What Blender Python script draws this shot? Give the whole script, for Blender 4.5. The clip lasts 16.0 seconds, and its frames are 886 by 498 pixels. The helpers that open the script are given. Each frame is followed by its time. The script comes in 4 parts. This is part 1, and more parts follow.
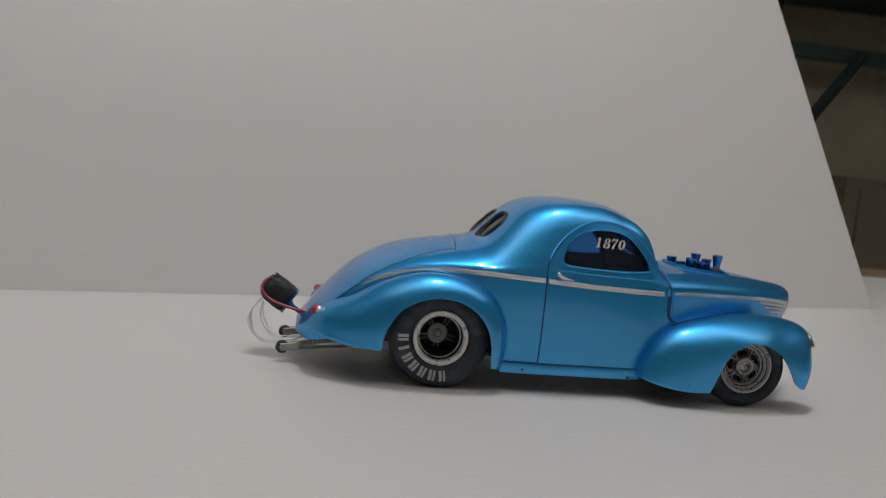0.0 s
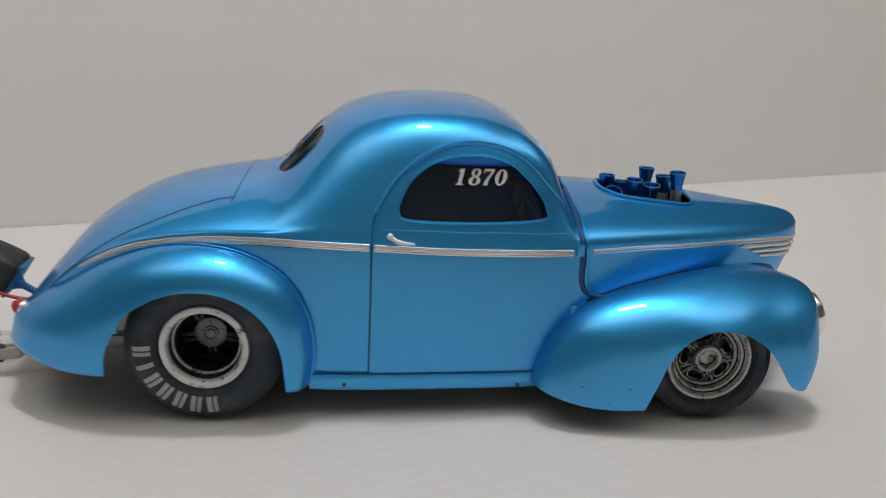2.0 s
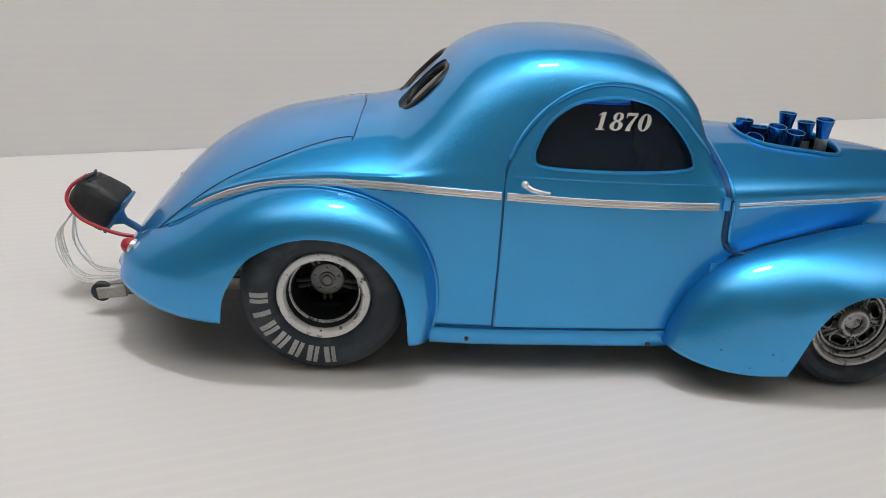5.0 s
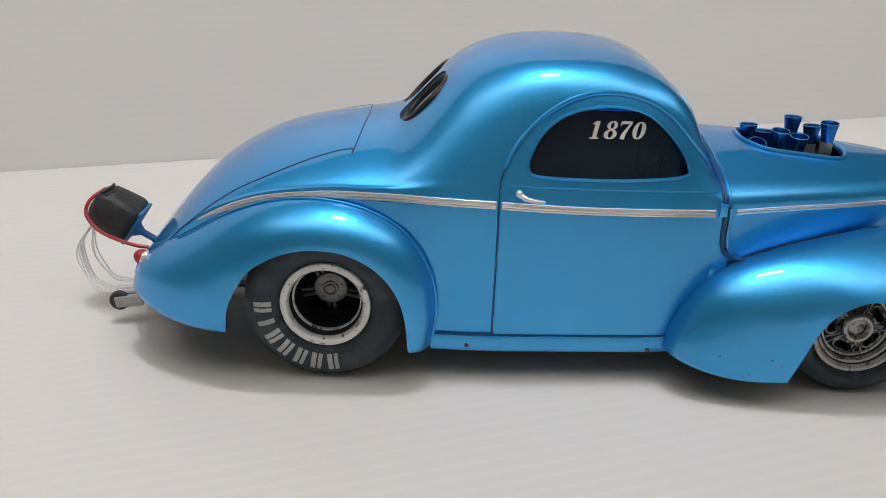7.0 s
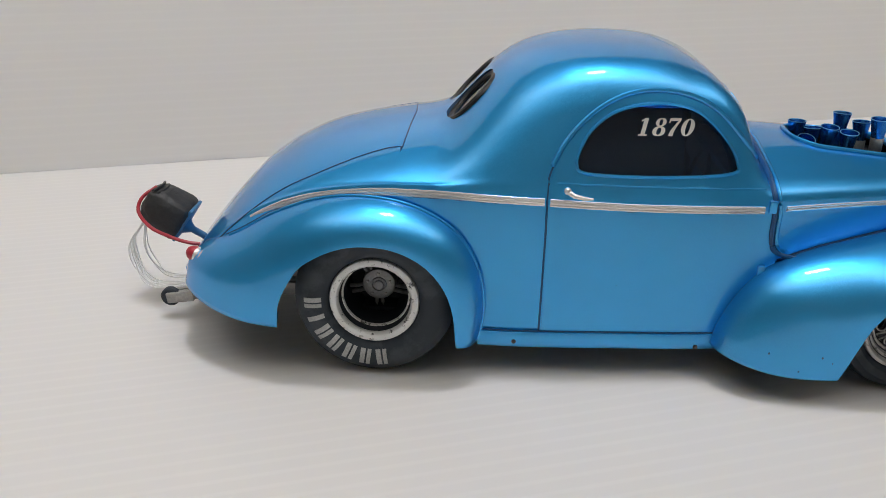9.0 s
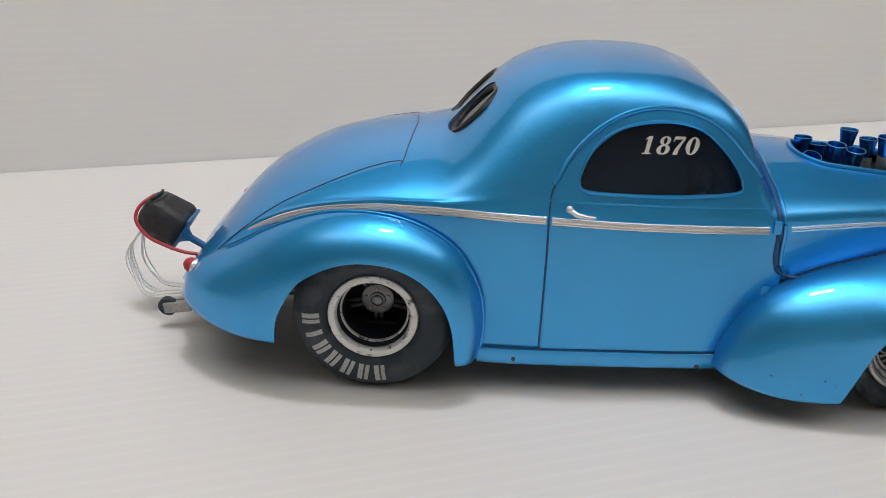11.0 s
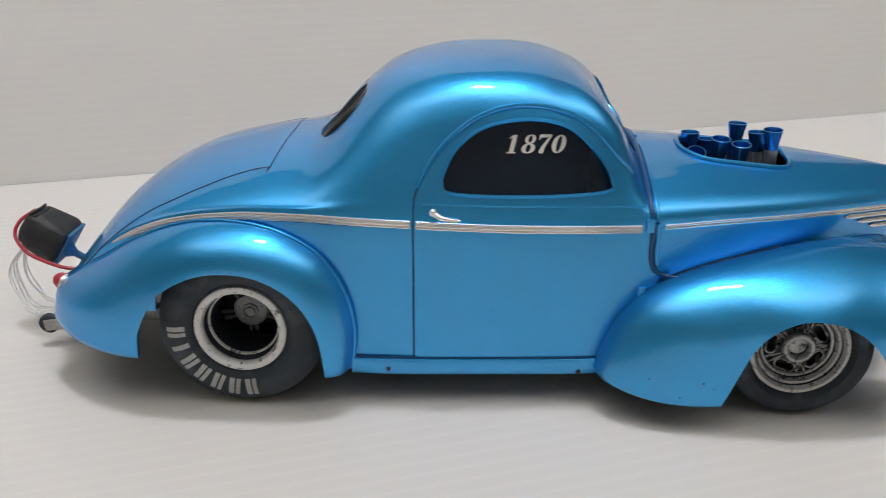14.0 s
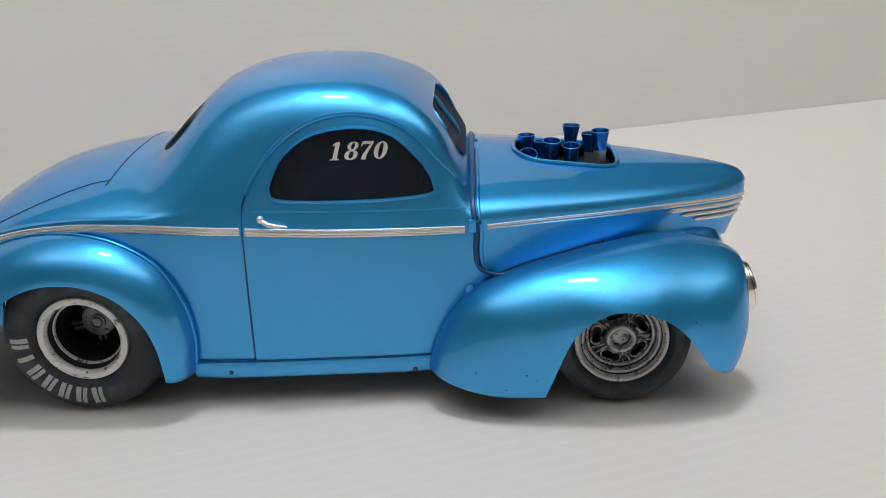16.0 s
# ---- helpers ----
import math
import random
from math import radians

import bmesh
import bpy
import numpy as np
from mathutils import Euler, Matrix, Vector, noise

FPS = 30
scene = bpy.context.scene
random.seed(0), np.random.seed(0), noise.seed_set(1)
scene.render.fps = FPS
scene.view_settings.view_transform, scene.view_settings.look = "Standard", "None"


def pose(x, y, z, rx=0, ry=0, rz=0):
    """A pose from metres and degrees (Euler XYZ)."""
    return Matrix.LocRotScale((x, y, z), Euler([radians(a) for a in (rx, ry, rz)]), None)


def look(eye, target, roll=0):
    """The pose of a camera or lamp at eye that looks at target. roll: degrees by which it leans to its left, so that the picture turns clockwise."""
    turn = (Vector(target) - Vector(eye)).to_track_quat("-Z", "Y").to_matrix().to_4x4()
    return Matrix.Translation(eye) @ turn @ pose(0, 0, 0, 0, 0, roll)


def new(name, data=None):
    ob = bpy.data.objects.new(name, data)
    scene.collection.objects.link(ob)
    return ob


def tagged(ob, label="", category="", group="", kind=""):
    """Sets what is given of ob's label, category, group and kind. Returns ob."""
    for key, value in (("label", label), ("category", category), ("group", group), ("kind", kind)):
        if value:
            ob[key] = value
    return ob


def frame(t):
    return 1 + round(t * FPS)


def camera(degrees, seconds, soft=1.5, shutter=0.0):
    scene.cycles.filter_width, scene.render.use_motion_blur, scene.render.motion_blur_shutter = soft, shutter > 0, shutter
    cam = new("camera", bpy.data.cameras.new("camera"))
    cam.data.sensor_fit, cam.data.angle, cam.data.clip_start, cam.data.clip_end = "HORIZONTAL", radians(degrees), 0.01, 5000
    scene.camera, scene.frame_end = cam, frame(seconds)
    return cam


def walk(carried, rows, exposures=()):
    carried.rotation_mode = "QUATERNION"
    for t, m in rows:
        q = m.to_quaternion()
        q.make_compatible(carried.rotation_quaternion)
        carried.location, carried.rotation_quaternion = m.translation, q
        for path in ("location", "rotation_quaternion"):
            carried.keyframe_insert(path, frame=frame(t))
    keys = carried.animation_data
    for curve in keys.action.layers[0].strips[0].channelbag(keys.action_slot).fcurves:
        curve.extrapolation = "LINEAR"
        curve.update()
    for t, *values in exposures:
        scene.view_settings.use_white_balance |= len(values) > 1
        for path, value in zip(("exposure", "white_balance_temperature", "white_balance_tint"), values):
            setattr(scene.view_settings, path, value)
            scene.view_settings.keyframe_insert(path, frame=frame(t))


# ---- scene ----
cam = camera(54.0, 16.0, 0.7, 0.5)
# seconds, place in metres, turn in degrees
ROWS = [
    (0.0, -0.04491, -0.30856, 0.07464, 84.012, -5.940, -8.091),
    (0.5, -0.02869, -0.27394, 0.09109, 78.342, -4.639, -7.256),
    (1.0, -0.01380, -0.24753, 0.09825, 76.582, -4.463, -6.573),
    (1.5, 0.01327, -0.22571, 0.09635, 74.521, -3.230, -4.817),
    (2.0, 0.03351, -0.20098, 0.09154, 72.431, -2.240, -4.124),
    (2.5, 0.03929, -0.19193, 0.08820, 71.177, -1.544, -3.804),
    (3.0, 0.03137, -0.19050, 0.08771, 70.146, -1.435, -3.932),
    (3.5, 0.00917, -0.18788, 0.08455, 70.264, -1.831, -3.631),
    (4.0, -0.00401, -0.18093, 0.08510, 68.498, -2.832, -3.123),
    (4.5, 0.00379, -0.18374, 0.08883, 67.959, -3.195, -2.346),
    (5.0, 0.01494, -0.18737, 0.09159, 67.266, -3.033, -1.421),
    (7.5, 0.02509, -0.18993, 0.09491, 67.134, -0.982, 1.848),
    (8.0, 0.02395, -0.19030, 0.09491, 67.101, -0.848, 2.273),
    (8.5, 0.02212, -0.19078, 0.09484, 67.090, -0.610, 2.821),
    (9.0, 0.02157, -0.19135, 0.09507, 67.026, -0.517, 3.259),
    (11.5, 0.02140, -0.18677, 0.09985, 66.129, -1.119, 3.554),
    (12.0, 0.02024, -0.18754, 0.09919, 66.087, -1.087, 3.490),
    (12.5, 0.02797, -0.19209, 0.10135, 66.039, -0.951, 3.467),
    (13.0, 0.03500, -0.19165, 0.10135, 66.317, -0.484, 3.809),
    (13.5, 0.03982, -0.18694, 0.09898, 66.491, -0.001, 3.441),
    (14.0, 0.04772, -0.18108, 0.09670, 66.933, 0.433, 3.249),
    (14.5, 0.05885, -0.18282, 0.09679, 67.133, 0.951, 2.816),
    (15.0, 0.06511, -0.18250, 0.09679, 67.267, 1.211, 2.335),
    (15.5, 0.07317, -0.18337, 0.09688, 67.283, 1.501, 1.627),
    (16.0, 0.07665, -0.18610, 0.09728, 67.560, 1.596, 1.229),
]
EXPOSURES = [(0.0, -0.6), (1.0, -0.54), (1.5, -0.26), (2.0, -0.22), (2.5, 0.06), (4.0, 0.05), (9.0, 0.05), (12.5, 0.05), (16.0, 0.03)]
walk(cam, [(r[0], pose(*r[1:])) for r in ROWS], EXPOSURES)

# ---- light: one lamp over a small table set in a garage, and an added fill ----
world = bpy.data.worlds.new("garage_air")
scene.world = world
world.use_nodes = True
world.node_tree.nodes["Background"].inputs[0].default_value = (0.9, 0.95, 1.0, 1)
world.node_tree.nodes["Background"].inputs[1].default_value = 0.02


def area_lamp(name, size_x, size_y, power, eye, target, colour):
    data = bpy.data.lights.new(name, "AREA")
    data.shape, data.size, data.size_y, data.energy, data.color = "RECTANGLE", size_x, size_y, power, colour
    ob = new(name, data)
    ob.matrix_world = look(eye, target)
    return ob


MAIN = (0.05, 0.05, 1.15)
area_lamp("tube_light", 0.15, 0.085, 4.4, MAIN, (0.05, 0.03, 0.0), (0.98, 0.962, 0.99))
# added fill with no known source: bounces off the ceiling to lift the shade
area_lamp("added_ceiling_fill", 3.0, 0.4, 36.5, (0.2, -0.42, 1.22), (0.2, -0.42, 1.75), (0.99, 0.965, 0.945))


# ---- materials ----
def nodes_of(name):
    m = bpy.data.materials.new(name)
    m.use_nodes = True
    t = m.node_tree
    return m, t, t.nodes["Principled BSDF"]


def put(tree, kind, **values):
    n = tree.nodes.new(kind)
    for k, v in values.items():
        if k in n.inputs:
            n.inputs[k].default_value = v
    return n


def plain(name, colour, rough=0.5, metal=0.0, noise_scale=900.0, vary=0.12, bump=0.0, coat=0.0, rough_vary=0.1):
    """A material with grain at two scales: colour, roughness and fine relief."""
    m, t, b = nodes_of(name)
    co = put(t, "ShaderNodeTexCoord")
    n1 = put(t, "ShaderNodeTexNoise", Scale=noise_scale, Detail=4.0, Roughness=0.6)
    n2 = put(t, "ShaderNodeTexNoise", Scale=noise_scale / 14, Detail=2.0)
    t.links.new(co.outputs["Object"], n1.inputs["Vector"])
    t.links.new(co.outputs["Object"], n2.inputs["Vector"])
    add = put(t, "ShaderNodeMath")
    t.links.new(n1.outputs["Fac"], add.inputs[0])
    t.links.new(n2.outputs["Fac"], add.inputs[1])
    ramp = put(t, "ShaderNodeMapRange")
    ramp.inputs["From Min"].default_value, ramp.inputs["From Max"].default_value = 0.6, 1.4
    t.links.new(add.outputs[0], ramp.inputs["Value"])
    mix = put(t, "ShaderNodeMix")
    mix.data_type = "RGBA"
    lo = [c * (1 - vary) for c in colour]
    hi = [min(1.0, c * (1 + vary)) for c in colour]
    mix.inputs["A"].default_value, mix.inputs["B"].default_value = (*lo, 1), (*hi, 1)
    mix.inputs[6].default_value, mix.inputs[7].default_value = (*lo, 1), (*hi, 1)
    t.links.new(ramp.outputs[0], mix.inputs[0])
    t.links.new(mix.outputs[2], b.inputs["Base Color"])
    rr = put(t, "ShaderNodeMapRange")
    rr.inputs["To Min"].default_value, rr.inputs["To Max"].default_value = max(0.02, rough - rough_vary), min(1.0, rough + rough_vary)
    t.links.new(n2.outputs["Fac"], rr.inputs["Value"])
    t.links.new(rr.outputs[0], b.inputs["Roughness"])
    b.inputs["Metallic"].default_value = metal
    b.inputs["Coat Weight"].default_value = coat
    if bump:
        bp = put(t, "ShaderNodeBump", Strength=1.0, Distance=bump)
        t.links.new(n1.outputs["Fac"], bp.inputs["Height"])
        t.links.new(bp.outputs[0], b.inputs["Normal"])
    return m


def chipped(name, under, over, cover, scale=900.0, rough=0.4, metal=0.4):
    """Silver paint rubbed thin over a dark casting: patches of both, with a rough edge and relief."""
    m, t, b = nodes_of(name)
    co = put(t, "ShaderNodeTexCoord")
    n1 = put(t, "ShaderNodeTexNoise", Scale=scale, Detail=5.0, Roughness=0.65)
    n2 = put(t, "ShaderNodeTexNoise", Scale=scale / 3, Detail=2.0)
    t.links.new(co.outputs["Object"], n1.inputs["Vector"])
    t.links.new(co.outputs["Object"], n2.inputs["Vector"])
    both = put(t, "ShaderNodeMath")
    t.links.new(n1.outputs["Fac"], both.inputs[0])
    t.links.new(n2.outputs["Fac"], both.inputs[1])
    edge = put(t, "ShaderNodeMapRange")
    mid = 1.0 + 0.36 * (0.5 - cover)
    edge.inputs["From Min"].default_value, edge.inputs["From Max"].default_value = mid - 0.09, mid + 0.09
    t.links.new(both.outputs[0], edge.inputs["Value"])
    mix = put(t, "ShaderNodeMix")
    mix.data_type = "RGBA"
    mix.inputs[6].default_value, mix.inputs[7].default_value = (*under, 1), (*over, 1)
    t.links.new(edge.outputs[0], mix.inputs[0])
    t.links.new(mix.outputs[2], b.inputs["Base Color"])
    b.inputs["Roughness"].default_value, b.inputs["Metallic"].default_value = rough, metal
    bp = put(t, "ShaderNodeBump", Strength=0.8, Distance=0.00008)
    t.links.new(both.outputs[0], bp.inputs["Height"])
    t.links.new(bp.outputs[0], b.inputs["Normal"])
    return m


def candy_paint(name, colour):
    """Blue metal-flake lacquer: tilted flakes under a clear coat with a little orange peel."""
    m, t, b = nodes_of(name)
    co = put(t, "ShaderNodeTexCoord")
    flake = put(t, "ShaderNodeTexVoronoi", Scale=6500.0)
    big = put(t, "ShaderNodeTexNoise", Scale=60.0, Detail=3.0)
    peel = put(t, "ShaderNodeTexNoise", Scale=420.0, Detail=1.0)
    for n in (flake, big, peel):
        t.links.new(co.outputs["Object"], n.inputs["Vector"])
    hue = put(t, "ShaderNodeMix")
    hue.data_type = "RGBA"
    hue.inputs[6].default_value = (*[c * 0.9 for c in colour], 1)
    hue.inputs[7].default_value = (*[min(1, c * 1.1) for c in colour], 1)
    t.links.new(big.outputs["Fac"], hue.inputs[0])
    dust = put(t, "ShaderNodeTexVoronoi", Scale=120.0)
    t.links.new(co.outputs["Object"], dust.inputs["Vector"])
    speck = put(t, "ShaderNodeMath")
    speck.operation = "LESS_THAN"
    speck.inputs[1].default_value = 0.022
    t.links.new(dust.outputs["Distance"], speck.inputs[0])
    worn = put(t, "ShaderNodeMix")
    worn.data_type = "RGBA"
    worn.inputs[7].default_value = (0.02, 0.10, 0.25, 1)
    t.links.new(speck.outputs[0], worn.inputs[0])
    t.links.new(hue.outputs[2], worn.inputs[6])
    t.links.new(worn.outputs[2], b.inputs["Base Color"])
    b.inputs["Metallic"].default_value = 0.80
    b.inputs["Roughness"].default_value = 0.36
    b.inputs["Coat Weight"].default_value = 1.0
    b.inputs["Coat Roughness"].default_value = 0.03
    b.inputs["Coat IOR"].default_value = 1.5
    b.inputs["Coat Tint"].default_value = (0.72, 0.88, 0.98, 1)
    b.inputs["Specular Tint"].default_value = (0.08, 0.40, 0.74, 1)
    geo = put(t, "ShaderNodeNewGeometry")
    mid = put(t, "ShaderNodeVectorMath")
    mid.operation = "SUBTRACT"
    mid.inputs[1].default_value = (0.5, 0.5, 0.5)
    t.links.new(flake.outputs["Color"], mid.inputs[0])
    tilt = put(t, "ShaderNodeVectorMath")
    tilt.operation = "MULTIPLY_ADD"
    tilt.inputs[1].default_value = (0.11, 0.11, 0.11)
    t.links.new(mid.outputs[0], tilt.inputs[0])
    t.links.new(geo.outputs["Normal"], tilt.inputs[2])
    unit = put(t, "ShaderNodeVectorMath")
    unit.operation = "NORMALIZE"
    t.links.new(tilt.outputs[0], unit.inputs[0])
    t.links.new(unit.outputs[0], b.inputs["Normal"])
    wave = put(t, "ShaderNodeBump", Strength=0.3, Distance=0.00003)
    t.links.new(peel.outputs["Fac"], wave.inputs["Height"])
    t.links.new(wave.outputs[0], b.inputs["Coat Normal"])
    return m


def ribbed_sheet(name, colour, pitch, turn, ribs):
    """White twin-wall plastic: faint ribs a few millimetres apart, soft sheen, light scuffs."""
    m, t, b = nodes_of(name)
    co = put(t, "ShaderNodeTexCoord")
    mp = put(t, "ShaderNodeMapping")
    mp.inputs["Rotation"].default_value = (0, 0, radians(turn))
    t.links.new(co.outputs["Object"], mp.inputs["Vector"])
    wave = put(t, "ShaderNodeTexWave", Scale=2 * math.pi / pitch / 20, Distortion=0.0)
    wave.bands_direction = "Y"
    t.links.new(mp.outputs[0], wave.inputs["Vector"])
    n1 = put(t, "ShaderNodeTexNoise", Scale=25.0, Detail=5.0)
    n2 = put(t, "ShaderNodeTexNoise", Scale=800.0, Detail=2.0)
    t.links.new(co.outputs["Object"], n1.inputs["Vector"])
    t.links.new(co.outputs["Object"], n2.inputs["Vector"])
    line = put(t, "ShaderNodeMapRange")
    line.interpolation_type = "SMOOTHSTEP"
    line.inputs["From Min"].default_value, line.inputs["From Max"].default_value = 0.62, 1.0
    t.links.new(wave.outputs["Fac"], line.inputs["Value"])
    soft = put(t, "ShaderNodeMath")
    soft.operation = "MULTIPLY"
    t.links.new(line.outputs[0], soft.inputs[0])
    t.links.new(n1.outputs["Fac"], soft.inputs[1])
    mix = put(t, "ShaderNodeMix")
    mix.data_type = "RGBA"
    mix.inputs[6].default_value = (*[c * 0.99 for c in colour], 1)
    mix.inputs[7].default_value = (*[min(1, c * (1 + ribs)) for c in colour], 1)
    t.links.new(soft.outputs[0], mix.inputs[0])
    t.links.new(mix.outputs[2], b.inputs["Base Color"])
    b.inputs["Roughness"].default_value = 0.42
    b.inputs["Specular IOR Level"].default_value = 0.4
    b.inputs["Subsurface Weight"].default_value = 0.5
    b.inputs["Subsurface Radius"].default_value = (1.0, 0.85, 0.6)
    b.inputs["Subsurface Scale"].default_value = 0.005
    bp = put(t, "ShaderNodeBump", Strength=1.7 * ribs, Distance=0.00005)
    t.links.new(line.outputs[0], bp.inputs["Height"])
    bp2 = put(t, "ShaderNodeBump", Strength=0.2, Distance=0.00003)
    t.links.new(n2.outputs["Fac"], bp2.inputs["Height"])
    t.links.new(bp.outputs[0], bp2.inputs["Normal"])
    t.links.new(bp2.outputs[0], b.inputs["Normal"])
    return m


def tinted_glass(name, tint, reflect_mix=0.0, ior=1.5, shine=1.0):
    m, t, b = nodes_of(name)
    t.nodes.remove(b)
    clear = put(t, "ShaderNodeBsdfTransparent")
    clear.inputs[0].default_value = (*tint, 1)
    # diffuse blue stands in for the room's reflection on dark panes
    if reflect_mix:
        reflect_tint = put(t, "ShaderNodeBsdfDiffuse")
        reflect_tint.inputs[0].default_value = (0.20, 0.32, 0.55, 1)
        both = put(t, "ShaderNodeMixShader")
        both.inputs[0].default_value = reflect_mix
        t.links.new(clear.outputs[0], both.inputs[1])
        t.links.new(reflect_tint.outputs[0], both.inputs[2])
        clear = both
    gloss = put(t, "ShaderNodeBsdfGlossy", Roughness=0.03)
    fres = put(t, "ShaderNodeFresnel", IOR=ior)
    mix = put(t, "ShaderNodeMixShader")
    amount = put(t, "ShaderNodeMath")
    amount.operation = "MULTIPLY"
    amount.inputs[1].default_value = shine
    t.links.new(fres.outputs[0], amount.inputs[0])
    t.links.new(amount.outputs[0], mix.inputs[0])
    t.links.new(clear.outputs[0], mix.inputs[1])
    t.links.new(gloss.outputs[0], mix.inputs[2])
    t.links.new(mix.outputs[0], t.nodes["Material Output"].inputs[0])
    return m


BLUE = candy_paint("blue_flake_lacquer", (0.056, 0.45, 0.855))
GAP_SHADE = plain("dark_blue_gap_shade", (0.006, 0.05, 0.14), 0.45)
SEAM = plain("blue_shut_line", (0.009, 0.075, 0.21), 0.4)
ANOD = plain("blue_anodised", (0.05, 0.26, 0.66), 0.22, 0.9, vary=0.25)
# paler copy of the horn blue: the rim highlight is put into its colour
LIT_RIM = plain("lit_blue_anodised_edge", (0.13, 0.40, 0.72), 0.3, 0.8, vary=0.2)
CHROME = plain("foil_chrome", (0.95, 0.925, 0.88), 0.15, 0.6, 1500.0, 0.12, 0.00002)
WORN = plain("worn_silver_paint", (0.80, 0.80, 0.79), 0.42, 0.35, 1700.0, 0.7, 0.00004)
GUN = plain("dark_gunmetal", (0.05, 0.05, 0.052), 0.45, 0.4, 2000.0, 0.4, 0.00003)
BLACK = plain("black_cloth", (0.022, 0.023, 0.025), 0.55, 0.0, 1500.0, 0.4, 0.00008)
RED = plain("red_plastic", (0.42, 0.025, 0.045), 0.35, 0.0, vary=0.15)
WHITE = plain("white_decal", (0.75, 0.75, 0.74), 0.5, 0.0, 3000.0, 0.06)
LETTER = plain("pale_tyre_letters", (0.46, 0.47, 0.47), 0.7, 0.0, 2600.0, 0.35)
THREAD = plain("pale_nylon_thread", (0.93, 0.925, 0.91), 0.3)
HUB = plain("dark_grey_cast_metal", (0.23, 0.235, 0.24), 0.35, 0.5, 1800.0, 0.35, 0.00004)
PITTED = chipped("pitted_silver_lip", (0.05, 0.05, 0.05), (0.78, 0.78, 0.77), 1.0, 1800.0, 0.42, 0.35)
CAST = chipped("silver_rubbed_black_casting", (0.018, 0.019, 0.021), (0.40, 0.40, 0.395), 0.34, 900.0, 0.38, 0.3)
RUBBER = chipped("dusty_black_rubber", (0.023, 0.033, 0.046), (0.050, 0.062, 0.075), 0.24, 260.0, 0.62, 0.0)
STEEL = chipped("grainy_silver_paint", (0.10, 0.10, 0.10), (0.56, 0.56, 0.555), 0.92, 1800.0, 0.45, 0.35)
EDGES = chipped("worn_casting_edges", (0.05, 0.05, 0.052), (0.5, 0.5, 0.49), 0.55, 1000.0, 0.4, 0.3)
GREY = plain("grey_metal", (0.36, 0.355, 0.34), 0.4, 0.6, 1500.0, 0.35)
INSIDE = plain("dark_blue_inside", (0.04, 0.16, 0.32), 0.5)
GASKET = plain("black_gasket_paint", (0.006, 0.007, 0.009), 0.4)
# shell blue darkened: the cabin's dimness is put into the colour
DIM_SHELL = plain("dimmed_blue_shell_inside", (0.014, 0.055, 0.12), 0.6)
# dark cabin parts, and shade painted on the insides of fenders and hood
DARK = plain("dark_interior_and_shade", (0.013, 0.017, 0.026), 0.6)
MIRROR = plain("bright_chrome", (0.93, 0.9, 0.84), 0.08, 1.0, 1500.0, 0.08, 0.00002)
LENS = plain("headlight_lens", (0.75, 0.76, 0.76), 0.12, 0.8, vary=0.08)
GLASS = tinted_glass("smoked_glass", (0.17, 0.44, 0.76), 0.05)
SCREEN = tinted_glass("glossy_windscreen_plastic", (0.16, 0.24, 0.36), 0.08, 1.4, 0.15)
SMOKE = tinted_glass("grey_plastic", (0.2, 0.21, 0.23))
FLOOR_SHEET = ribbed_sheet("white_ribbed_plastic", (0.70, 0.688, 0.68), 0.0035, -18.6, 0.044)
WALL_SHEET = ribbed_sheet("white_ribbed_plastic_back", (0.76, 0.745, 0.735), 0.0034, 0.0, 0.022)
BEIGE = plain("beige_plaster", (0.62, 0.56, 0.42), 0.8, 0.0, 12.0, 0.15, 0.0008)
PALE = plain("pale_grey_paint", (0.63, 0.615, 0.56), 0.7, 0.0, 12.0, 0.1, 0.0005)
GREEN = plain("dark_green_steel", (0.06, 0.105, 0.10), 0.5, 0.2, 30.0, 0.3)
CONCRETE = plain("concrete", (0.25, 0.24, 0.22), 0.8, 0.0, 14.0, 0.25, 0.0006)
CEIL = plain("white_ceiling_board", (0.7, 0.69, 0.66), 0.8, 0.0, 10.0, 0.06)
WOOD = plain("table_board", (0.32, 0.22, 0.13), 0.5, 0.0, 30.0, 0.25)
TANK = plain("grey_door_paint", (0.33, 0.29, 0.21), 0.6, 0.0, 12.0, 0.12)

# ---- mesh tools; the car is drawn in millimetres, front towards +x, camera side towards -y ----
MM = 0.001


def hermite(xs, ys, x):
    """Smooth curve through stations, without overshoot."""
    xs, ys = np.asarray(xs, float), np.asarray(ys, float)
    h = np.diff(xs)
    d = np.diff(ys) / h
    m = np.zeros(len(xs))
    m[0], m[-1] = d[0], d[-1]
    for i in range(1, len(xs) - 1):
        if d[i - 1] * d[i] > 0:
            a, b = 2 * h[i] + h[i - 1], h[i] + 2 * h[i - 1]
            m[i] = (a + b) / (a / d[i - 1] + b / d[i])
    x = np.clip(x, xs[0], xs[-1])
    i = int(np.clip(np.searchsorted(xs, x) - 1, 0, len(h) - 1))
    t = (x - xs[i]) / h[i]
    return ((1 + 2 * t) * (1 - t) ** 2 * ys[i] + t * (1 - t) ** 2 * h[i] * m[i] + t * t * (3 - 2 * t) * ys[i + 1] + t * t * (t - 1) * h[i] * m[i + 1])


